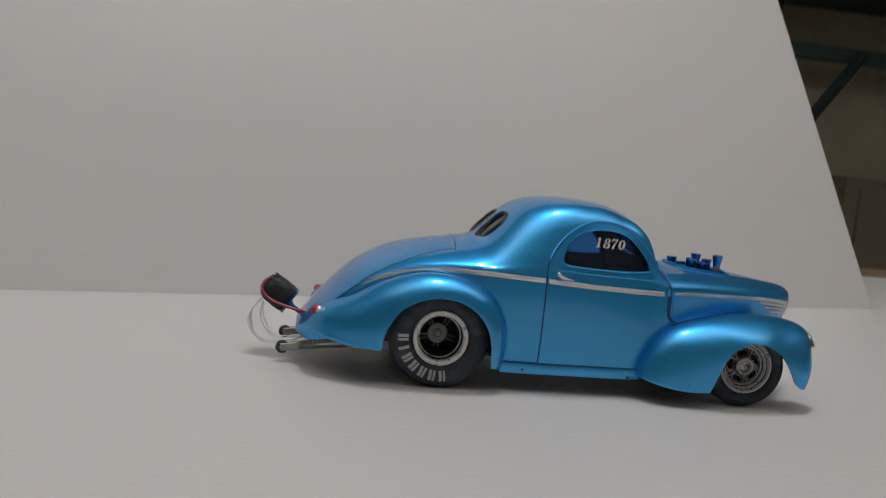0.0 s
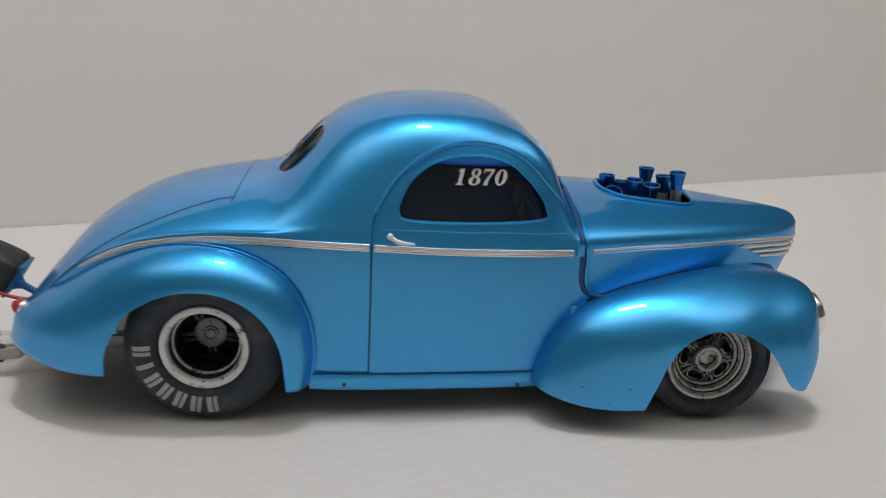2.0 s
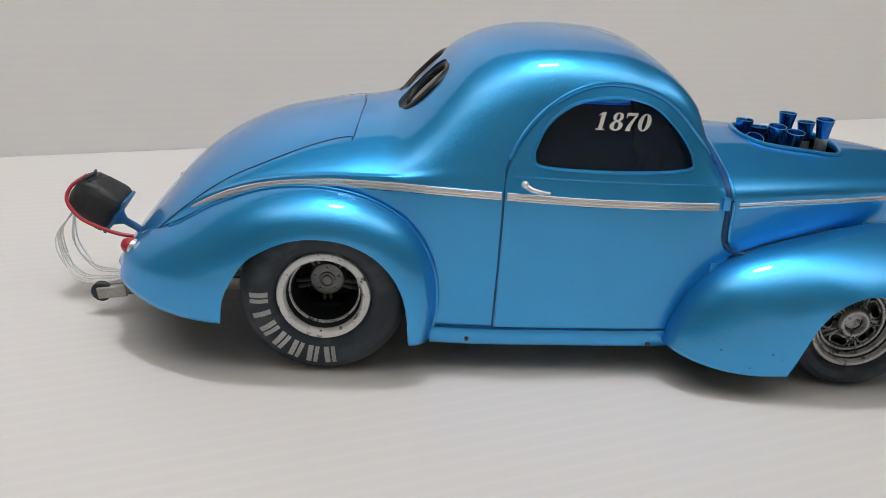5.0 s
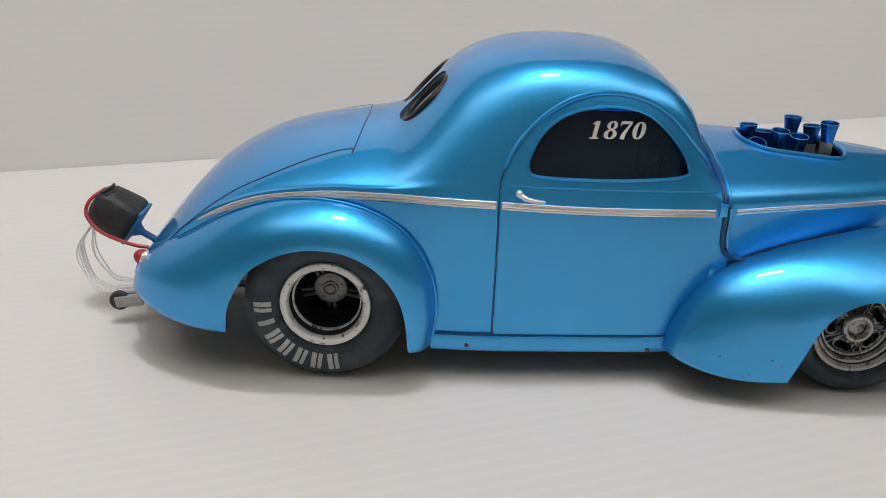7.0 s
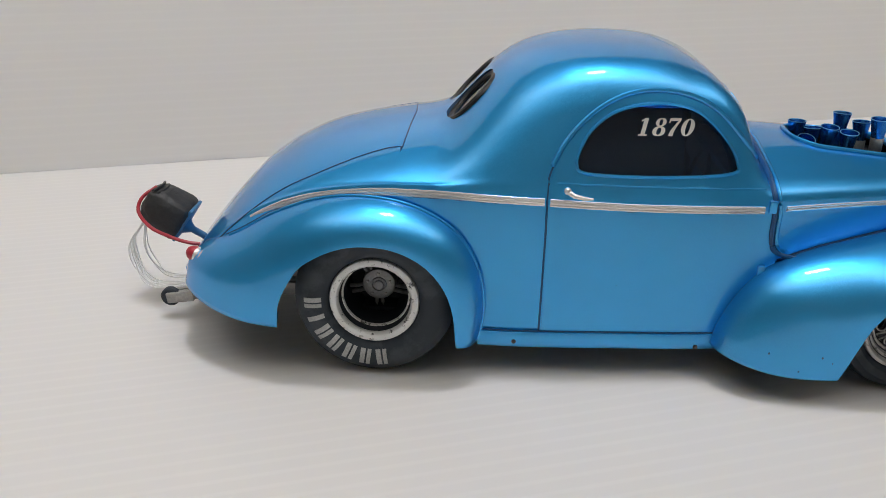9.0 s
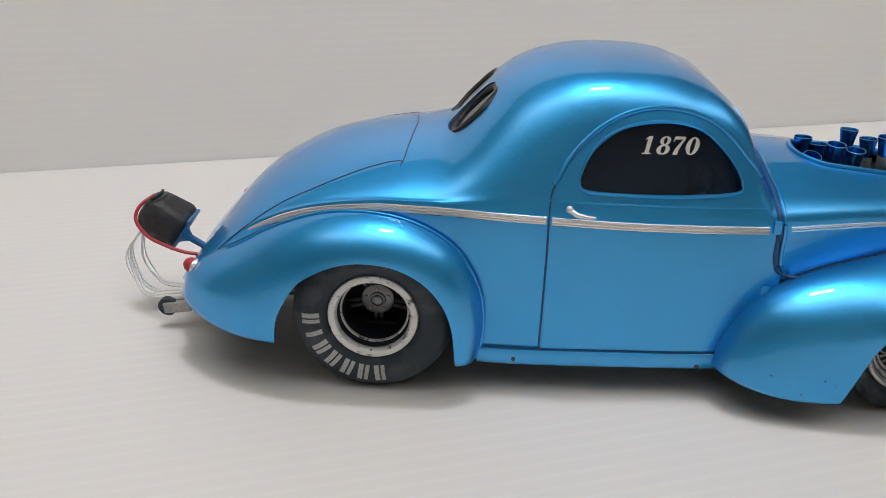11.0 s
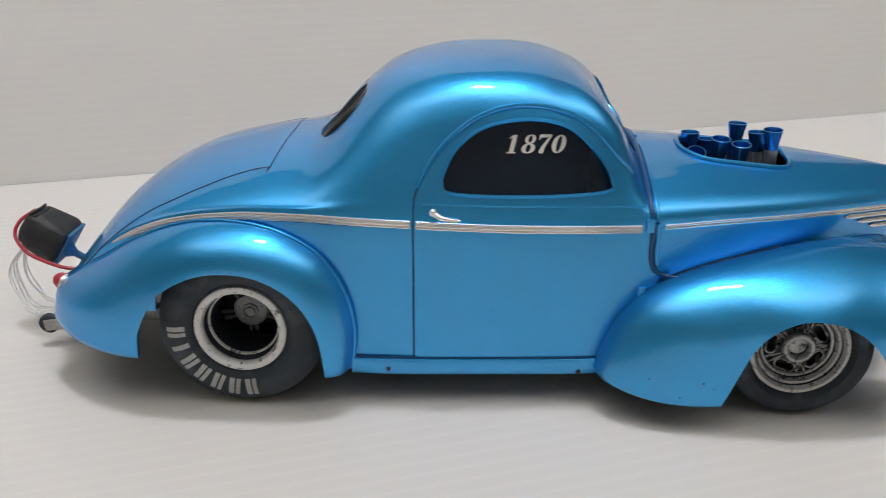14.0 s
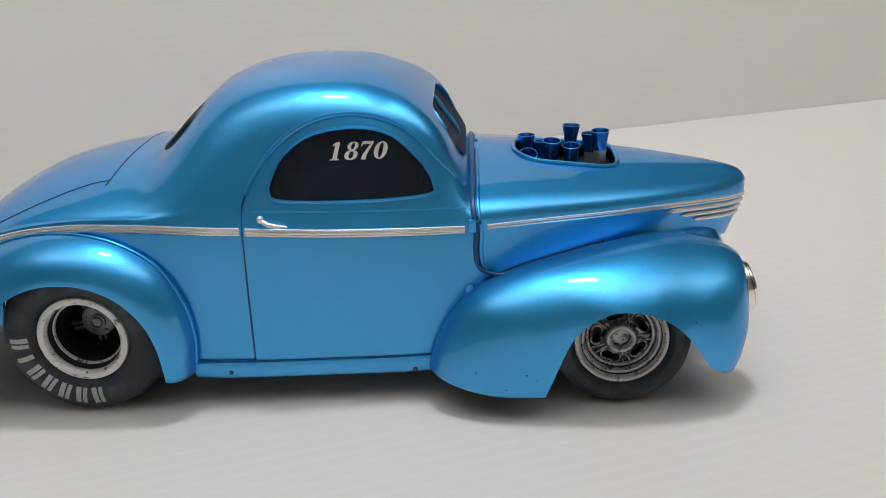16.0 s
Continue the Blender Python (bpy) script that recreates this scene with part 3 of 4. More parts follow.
# the door stands a quarter of a millimetre proud; a dark strip draws its shut line
door_cols = [33.4, 33.55, 33.8, 34.2, 34.8, 35.6] + [36.5 + 1.0 * i for i in range(40)] + [76.4, 76.9, 77.2]
for s in (-1, 1):
    bm = bmesh.new()
    rows = []
    for x in door_cols:
        zt = float(np.interp(x, ARCH_X, ARCH_Z))
        rows.append([on_side(x, 9.9 + (zt - 9.9) * k / 44, s, 0.28) for k in range(45)])
    grid(bm, rows)
    door = part("door", bm, BLUE, car, "")
    carve(door, [prism(window_line, -45, 45, lambda u, v, d: (u, d, v))], 0.6, -1.0)
    part("door_gap", tube([on_side(x, z, s, 0.05) for x, z in [(32.9, 9.8), (33.0, 16), (33.1, 24), (33.2, 32), (33.2, 37.5), (33.4, 41.2)] + [(a - 0.35, b + 0.25) for a, b in arch_line[3:27]]], 0.2, 6), SEAM, door, "dark blue shut line")
    rail = [on_side(x + (0.2 if x > 60 else -0.3), z + 0.8, s, 0.12) for x, z in arch_line[4:-5]]
    rail = [sum(rail[max(0, k - 4):k + 5], Vector()) / len(rail[max(0, k - 4):k + 5]) for k in range(len(rail))]
    part("drip_rail", tube(rail, [0.15] + [0.5] * (len(rail) - 2) + [0.15], 8), BLUE, car, "")
    part("window_bead", tube([on_side(x, z, s, 0.22) for x, z in window_line + window_line[:1]], 0.34, 6), BLUE, door, "")
    part("swage_line", tube([on_side(x, 41.6 - 0.035 * (x - 34), s, 0.08) for x in range(35, 77)], 0.28, 6), BLUE, door, "")
    # handle
    hb = bmesh.new()
    bmesh.ops.create_uvsphere(hb, u_segments=14, v_segments=10, radius=0.72)
    bmesh.ops.translate(hb, vec=on_side(37.0, 40.4, s, 0.9), verts=hb.verts)
    lever = tube([on_side(37.0, 40.3, s, 1.0), on_side(38.4, 39.5, s, 1.2), on_side(40.2, 39.1, s, 1.2), on_side(42.0, 38.9, s, 0.9)], [0.5, 0.46, 0.38, 0.2], 10)
    part("door_handle", join(hb, lever), CHROME, door, "bare silver door handle")
    # trim on the door
    def trim(x_from, x_to, name, owner, taper=False):
        pieces = []
        n = max(6, int((x_to - x_from) / 1.5))
        for off, r in ((0.48, 0.30), (0.0, 0.34), (-0.48, 0.30)):
            pts, rad = [], []
            for k in range(n + 1):
                x = x_from + (x_to - x_from) * k / n
                f = min(1.0, 0.15 + (x - x_from) / 9) if taper else 1.0
                pts.append(on_side(x, hermite(*BELT, x) + off * f, s, 0.30 if not taper else 0.22))
                rad.append(r * (0.45 + 0.55 * f))
            pieces.append(tube(pts, rad, 8))
        part(name, join(*pieces), CHROME, owner, "ribbed silver foil belt trim")
        edge = [on_side(x, hermite(*BELT, x) - 0.92 - 0.1 * noise.noise(Vector((x * 0.9, 0, s))), s, 0.2 if not taper else -0.05) for x in np.linspace(x_from + 8 * taper, x_to, n)]
        part("trim_edge", tube(edge, [0.04 + 0.12 * abs(noise.noise(Vector((p.x * 0.7, 3, s)))) for p in edge], 6), SEAM, owner, "thin uneven dark line along the trim")
    trim(33.8, 75.8, "belt_trim", door)
    trim(-27.0, 32.7, "belt_trim", body, True)
    for z, h, m in ((37.0, 2.6, BLUE), (23.8, 2.4, BLUE)):
        part("hinge", box((1.5, 1.3, h), on_side(77.3 if z > 30 else 76.6, z, s, 0.35), 0.3), m, door, "")
    # sill
    bm = bmesh.new()
    rows = []
    for x in np.linspace(20.5, 69.5, 30):
        y = side_y(x, 9.0)
        rows.append([(x, s * (y - 1.5), 10.1), (x, s * (y + 0.1), 10.15), (x, s * (y + 0.75), 9.85), (x, s * (y + 0.95), 9.2), (x, s * (y + 0.8), 7.2), (x, s * (y + 0.3), 6.4), (x, s * (y - 1.5), 6.3)])
    grid(bm, rows, False, True)
    sill_ob = part("rocker_panel", bm, BLUE, car, "")
    part("sill_gap", tube([(x, s * (side_y(x, 9.0) + 0.42), 10.2) for x in np.linspace(21.5, 69, 24)], 0.16, 6), SEAM, sill_ob, "dark gap along the sill")
    for x in (27.9, 65.2):
        sb = lathe([(0, 0.3), (0.42, 0.3), (0.5, 0.0), (0, 0.0)], 12)
        if s < 0:
            bmesh.ops.scale(sb, vec=(1, -1, 1), verts=sb.verts)
        bmesh.ops.translate(sb, vec=(x, s * (side_y(x, 9) + 0.8), 7.9 - 0.02 * (x - 28)), verts=sb.verts)
        part("screw", sb, GUN, sill_ob)
    # glass of the side window
    bm = bmesh.new()
    rows = []
    mid = (54.0, 50.0)
    big = [((p[0] - mid[0]) * 1.03 + mid[0], (p[1] - mid[1]) * 1.06 + mid[1]) for p in window_line]
    for k in range(0, 9):
        f = k / 8
        rows.append([on_side(mid[0] + (x - mid[0]) * f, mid[1] + (z - mid[1]) * f, s, -1.15) for x, z in big])
    grid(bm, rows[1:], False, True)
    bm.faces.new([v for v in bm.verts][:len(big)])
    part("window_glass", bm, GLASS, door, "dark smoked side window")

# race number on the near side window: slanted numerals with thick and thin strokes
def numerals(name, height, matrix, material, parent, label, slant=0.26):
    def ring(cx, cy, rx, ry, thin, thick):
        return [(cx + rx * math.cos(a), cy + ry * math.sin(a), thin + (thick - thin) * abs(math.cos(a)) ** 1.5) for a in np.linspace(0, 2 * math.pi, 33)]
    digits = [
        [[(0.24, 0.02, 0.17), (0.24, 0.98, 0.17)], [(0.03, 0.035, 0.07), (0.45, 0.035, 0.07)], [(0.03, 0.80, 0.05), (0.13, 0.88, 0.09), (0.23, 0.965, 0.06)]],
        [ring(0.30, 0.755, 0.165, 0.21, 0.06, 0.14), ring(0.30, 0.265, 0.205, 0.235, 0.06, 0.17)],
        [[(0.05, 0.925, 0.15), (0.55, 0.925, 0.13)], [(0.52, 0.91, 0.08), (0.38, 0.60, 0.11), (0.27, 0.30, 0.16), (0.24, 0.0, 0.19)], [(0.06, 0.98, 0.07), (0.04, 0.72, 0.04)]],
        [ring(0.30, 0.5, 0.205, 0.455, 0.06, 0.18)]]
    bm = bmesh.new()
    depth = 0.02
    for k, strokes in enumerate(digits):
        for stroke in strokes:
            depth += 0.004
            rows = []
            for n, (x, y, w) in enumerate(stroke):
                a, b = stroke[max(0, n - 1)], stroke[min(len(stroke) - 1, n + 1)]
                if len(stroke) > 20 and n in (0, len(stroke) - 1):
                    a, b = stroke[-2], stroke[1]
                d = Vector((b[0] - a[0], b[1] - a[1])).normalized()
                sides = [(x - d.y * w * 0.58, y + d.x * w * 0.58), (x + d.y * w * 0.58, y - d.x * w * 0.58)]
                (xa, ya), (xb, yb) = [((1.2 * u + slant * v + 0.8 * k - 1.5) * height, (v - 0.44) * height) for u, v in sides]
                rows.append([(xa, ya, 0), (xa, ya, depth), (xb, yb, depth), (xb, yb, 0)])
            vs = grid(bm, rows, False, True)
            if len(stroke) <= 20:
                bm.faces.new(vs[0])
                bm.faces.new(vs[-1][::-1])
    ob = part(name, bm, material, parent, label, 20)
    ob.matrix_local = matrix
    return ob


ya, yb = side_y(55.5, 51.0), side_y(55.5, 55.0)
tumble = math.degrees(math.atan2(ya - yb, 4.0))
taper = math.degrees(math.atan2(side_y(62, 53) - side_y(50, 53), 12.0))
number_at = on_side(55.2, 51.4, -1, -0.98) * MM
numerals("race_number", 3.45, Matrix.Translation(number_at) @ pose(0, 0, 0, 90 - tumble, 0, -taper) @ pose(0, 0, 0, 0, 0, -1.5), WHITE, car, "white slanted race number on the side window")

# panes of the rear and front windows
for s in (-1, 1):
    part("rear_pane", prism(rounded(12.8, 13.3, 5.3), -1.3, -1.0, lambda u, v, d, s=s: REAR_MID + SLOPE_R * v + NORM_R * d + Vector((0, u + s * 7.3, 0))), SMOKE, car, "dark split rear window")
    part("gasket", tube([REAR_MID + SLOPE_R * v - NORM_R * 1.5 + Vector((0, u + s * 7.3, 0)) for u, v in rounded(12.6, 13.1, 5.2) + rounded(12.6, 13.1, 5.2)[:1]], 1.05, 10), GASKET, car, "black inner edge of the rear window")
part("windscreen", prism(rounded(30.6, 12.6, 5.3), -0.75, -0.5, lambda u, v, d: FRONT_MID + SLOPE_F * v + NORM_F * d + Vector((0, u, 0))), SCREEN, car, "glossy clear windscreen")


def roof_x(y, v):
    """Where the windscreen plane's height v and width y meet the body's outside."""
    for d in np.linspace(9, -6, 61):
        p = FRONT_MID + SLOPE_F * v + NORM_F * float(d)
        if p.x > 79:
            continue
        sec = section(p.x)
        for (ya, za), (yb, zb) in zip(sec, sec[1:]):
            if ya <= abs(y) <= yb and yb > ya and za + (zb - za) * (abs(y) - ya) / (yb - ya) >= p.z:
                return Vector((p.x, y, p.z))
    return FRONT_MID + SLOPE_F * v + Vector((0, y, 0))


screen_line = [roof_x(u, v) for u, v in rounded(31, 12.8, 5.4, 8)]
part("windscreen_bead", tube(screen_line + screen_line[:1], 0.28, 8), BLUE, body, "raised blue bead round the windscreen")
part("windscreen_divider", tube([roof_x(0, v) - NORM_F * 0.5 for v in np.linspace(-6.4, 6.4, 9)], 0.6, 10), BLUE, body, "blue centre post of the windscreen")

# trunk lid seam
for s in (-1, 1):
    seam = [(3.6, 44.6), (0, 44.0), (-6, 42.4), (-13, 39.9), (-20, 36.7), (-27, 32.0), (-33, 26.6), (-39, 20.5)]
    pts = []
    for x, z in spline(seam, 4):
        pts.append(on_side(x, z, s, 0.02))
    across = []
    for k in range(13):
        y = 20.9 * (1 - k / 12)
        sec = section(3.6 + 1.6 * (k / 12) ** 0.7)
        zz = next((za + (zb - za) * (y - ya) / (yb - ya) for (ya, za), (yb, zb) in zip(sec, sec[1:]) if ya <= y <= yb and yb > ya), sec[0][1])
        across.append(Vector((3.6 + 1.6 * (k / 12) ** 0.7, s * y, zz)))
    part("trunk_seam", tube(across[::-1] + pts, 0.15, 6), SEAM, body, "blue shut line of the trunk lid")

# rolled edge where the rear fender meets the body
for s in (-1, 1):
    line = []
    for row in fender_rows["rear_fender", s]:
        for a, b in zip(row, row[1:]):
            da, db = abs(a[1]) - side_y(a[0], a[2]), abs(b[1]) - side_y(b[0], b[2])
            if da < 0.9 <= db and a[0] > -32:
                line.append(Vector(a).lerp(Vector(b), (0.9 - da) / (db - da)))
                break
    # the shade in the tail's crease is laid on as a thin dark strip
    crease = []
    for row in fender_rows["rear_fender", s][38:-3]:
        for a, b in zip(row, row[1:]):
            da, db = abs(a[1]) - side_y(a[0], a[2]), abs(b[1]) - side_y(b[0], b[2])
            if da < 0.05 <= db and a[0] < -14:
                crease.append(Vector(a).lerp(Vector(b), (0.05 - da) / (db - da)))
                break
    crease = [sum(crease[max(0, k - 2):k + 3], Vector()) / len(crease[max(0, k - 2):k + 3]) for k in range(len(crease))]
    if len(crease) > 4:
        part("crease_shade", tube(crease, 0.2, 6), SEAM, car, "dark strip for the shade in the crease between fender and trunk")
    part("fender_bead", tube(line[2:], 0.38, 8), BLUE, car, "")

# hood trim, grille bars, cowl gap
for s in (-1, 1):
    def on_hood(x, z, out):
        return Vector((x + rake(x, z), s * (hood_y(x, z) + out), z))
    pieces = [tube([on_hood(x, hermite(*HTRIM, x) + o, 0.12) for x in np.linspace(80.2, 137.8, 44)], 0.27, 8) for o in (0.26, -0.26)]
    part("hood_trim", join(*pieces), CHROME, hood, "thin silver foil hood trim")
    for k, x in enumerate((117.5, 121.3, 124.6)):
        part("grille_bar", tube([on_hood(q, hermite(*HTRIM, q) - 1.35 * (k + 1), 0.25) for q in np.linspace(x, 137.7, 18)], [0.15] + [0.5] * 16 + [0.4], 8, True, 0.8), CHROME, hood, "silver grille bar")
    gap_line = []
    for z in list(np.linspace(26.3, 29, 14)) + list(np.linspace(29.6, 41.2, 16)):
        x = hermite([26.3, 26.5, 27.1, 28.1, 29.5, 32, 35, 41, 44], [84.4, 82.2, 80.0, 78.8, 78.1, 77.9, 78.1, 77.4, 77.5], z)
        gap_line.append(Vector((x, s * (max(hood_y(x, z), side_y(min(x, 78.5), z)) - 0.12), z)))
    gap_line = [gap_line[0] + Vector((2.4, 0, 0.45))] + gap_line
    for y, z in hood_section(77.6)[::-1]:
        if z > 41.6:
            gap_line.append(Vector((77.5, s * (y - 0.1), z)))
    for _ in range(3):
        gap_line = gap_line[:1] + [(a + 2 * b + c) / 4 for a, b, c in zip(gap_line, gap_line[1:], gap_line[2:])] + gap_line[-1:]
    part("cowl_gap", tube(gap_line, [min(0.62, 0.26 + 0.04 * k) for k in range(len(gap_line))], 10), SEAM, body, "dark gap between cowl and hood")
    welt = [p + Vector((1.0, s * 0.16, 0.0)) for p in gap_line[8:-2]]
    part("hood_edge", tube(welt, [min(0.42, 0.16 + 0.05 * k) for k in range(len(welt))], 10), BLUE, hood, "rolled rear edge of the hood")
    join_line = []
    for row in fender_rows["front_fender", s]:
        for a, b in zip(row, row[1:]):
            if 80 < a[0] < 134:
                da, db = abs(a[1]) - hood_y(a[0], a[2]), abs(b[1]) - hood_y(b[0], b[2])
                if da < 0 <= db:
                    f = da / (da - db)
                    join_line.append(Vector(a).lerp(Vector(b), f))
                    break
    # dark strip draws the gap together with its contact shade
    part("fender_gap_shade", tube(join_line, 0.32, 6), GAP_SHADE, hood, "dark strip for the gap and contact shade between hood and fender")
part("firewall", box((1.0, 44, 28), (78.6, 0, 22), 0.3), DARK, body)

# apron between the front fenders, under the nose
bm = bmesh.new()
bmesh.ops.create_cube(bm, size=2.0)
bmesh.ops.subdivide_edges(bm, edges=bm.edges[:], cuts=14, use_grid_fill=True)
for v in bm.verts:
    v.co /= (abs(v.co.x) ** 2.6 + abs(v.co.y) ** 2.6 + abs(v.co.z) ** 2.6) ** (1 / 2.6)
    v.co = Vector((111.0 + 22.6 * v.co.x, 20.0 * v.co.y, 20.5 + 10.8 * v.co.z))
part("front_apron", bm, BLUE, car, "blue apron under the nose")

# small dark chips in the lacquer of the near front fender
for x, z, r in ((77.2, 11.0, 0.2), (88.0, 10.6, 0.2), (88.6, 9.9, 0.14)):
    near = min((p for row in fender_rows["front_fender", -1] for p in row[4:]), key=lambda p: (p[0] - x) ** 2 + (p[2] - z) ** 2)
    chip = bmesh.new()
    bmesh.ops.create_uvsphere(chip, u_segments=8, v_segments=6, radius=r)
    bmesh.ops.scale(chip, vec=(1.0, 0.5, 1.2), verts=chip.verts)
    bmesh.ops.translate(chip, vec=near, verts=chip.verts)
    part("paint_chip", chip, SEAM, car, "small dark chip in the lacquer")

# velocity stacks in two rows
STACKS = [(89.6, -6.2, 44.6, 26), (94.6, -5.0, 47.1, 6), (98.8, -5.2, 46.0, 7), (104.9, -4.8, 49.0, 2), (89.6, 1.2, 46.8, -2), (93.4, 1.8, 45.2, -3), (99.6, 2.4, 48.5, -3), (103.6, 1.2, 46.9, -3)]
cup = [(1.1, -10.0), (1.15, -7.0), (1.22, -5.0), (1.4, -3.2), (1.68, -1.4), (1.96, 0.0), (1.9, 0.12), (1.78, 0.02), (1.5, -1.5), (1.2, -3.2), (1.0, -5), (0.0, -5.2)]
for x, y, z, tilt in STACKS:
    st = part("intake_horn", lathe(cup, 28, "z"), ANOD, car, "blue anodised flared intake stack")
    st.matrix_local = pose(x * MM, y * MM, z * MM, tilt, random.uniform(-3, 3), 0)
    part("horn_lip", lathe([(1.88, -0.05), (1.98, 0.0), (1.96, 0.11), (1.87, 0.15), (1.8, 0.05)], 28, "z", True), LIT_RIM, st)
    part("horn_base", lathe([(1.2, -8.0), (1.28, -7.8), (1.36, -4.2), (1.32, -4.0)], 24, "z"), GREY if x > 103 else ANOD, st)


# wheels
def rear_wheel(s):
    w = part("rear_wheel", lathe([(8.8, 33.0), (9.3, 34.5), (10.5, 35.6), (12.4, 36.0), (14.4, 35.6), (15.8, 34.5), (16.5, 32.8), (16.7, 30.5), (16.7, 24.0), (16.5, 21.6), (15.7, 19.6), (13, 18.7), (10, 19.0), (8.8, 20)], 96, "y", True), RUBBER, car, "fat black slick tyre on a deep dish wheel")
    part("rim_lip", lathe([(9.0, 33.2), (9.2, 34.3), (9.0, 34.9), (8.5, 35.05), (7.8, 34.9), (7.45, 34.5), (7.35, 33.8), (7.6, 33.3)], 80, "y", True), PITTED, w, "pitted bright silver rim lip")
    part("rim_step", lathe([(7.1, 32.0), (7.0, 32.35), (6.8, 32.3), (6.66, 31.7), (7.05, 31.5)], 72, "y", True), PITTED, w)
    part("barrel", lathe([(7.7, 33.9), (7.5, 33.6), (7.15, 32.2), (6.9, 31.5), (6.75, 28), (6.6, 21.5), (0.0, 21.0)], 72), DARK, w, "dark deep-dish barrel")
    part("hub", lathe([(3.5, 22), (3.5, 26.3), (3.35, 26.7), (3.1, 26.8), (1.7, 26.8), (1.6, 27.2), (1.35, 27.25), (1.2, 26.95), (1.05, 27.0), (0.95, 27.4), (0.6, 27.5), (0, 27.4)], 48), HUB, w, "dark grey hub with lug nuts")
    for k in range(5):
        a = radians(270 + 72 * k)
        side = Vector((-math.sin(a), 0, math.cos(a))) * 0.52
        along = Vector((math.cos(a), 0, math.sin(a)))
        for o in (-1, 1):
            part("spoke", tube([along * 2.9 + side * o + Vector((0, 25.9, 0)), along * 4.6 + side * o * 1.2 + Vector((0, 25.6, 0)), along * 6.4 + side * o * 1.4 + Vector((0, 24.9, 0))], [0.36, 0.42, 0.46], 10, True), HUB, w)
        n = lathe([(0.3, 26.6), (0.3, 27.05), (0.2, 27.15), (0, 27.15)], 6)
        bmesh.ops.translate(n, vec=(2.45 * math.cos(a + 0.6), 0, 2.45 * math.sin(a + 0.6)), verts=n.verts)
        part("lug_nut", n, GREY, w)
    # unreadable stencil marks on the sidewall
    for k in range(7):
        a = radians(-83 - 15.9 * k) if s > 0 else math.pi - radians(-83 - 15.9 * k)
        bar = []
        long_bar = (10.6, 14.1)
        second = long_bar if k != 5 else None
        first = (-0.62 if second else 0.0, *long_bar, 1.0)
        for off, r0, r1, wd in [first] + ([(0.66, *second, 0.8)] if second else []):
            b = box((wd, 0.16, r1 - r0), (off, 0, (r0 + r1) / 2), 0.0)
            bmesh.ops.subdivide_edges(b, edges=[e for e in b.edges if abs(e.verts[0].co.z - e.verts[1].co.z) > 0.5], cuts=4)
            for v in b.verts:
                r = v.co.z
                v.co.y += 36.0 - 0.26 * (r - 12.4) ** 2 * (0.5 if r > 12.4 else 0.45)
            bar.append(b)
        bmq = join(*bar)
        bmesh.ops.rotate(bmq, cent=(0, 0, 0), matrix=Matrix.Rotation(math.pi / 2 - a, 3, "Y"), verts=bmq.verts)
        part("sidewall_mark", bmq, LETTER, w, "pale worn sidewall marking")
    return w


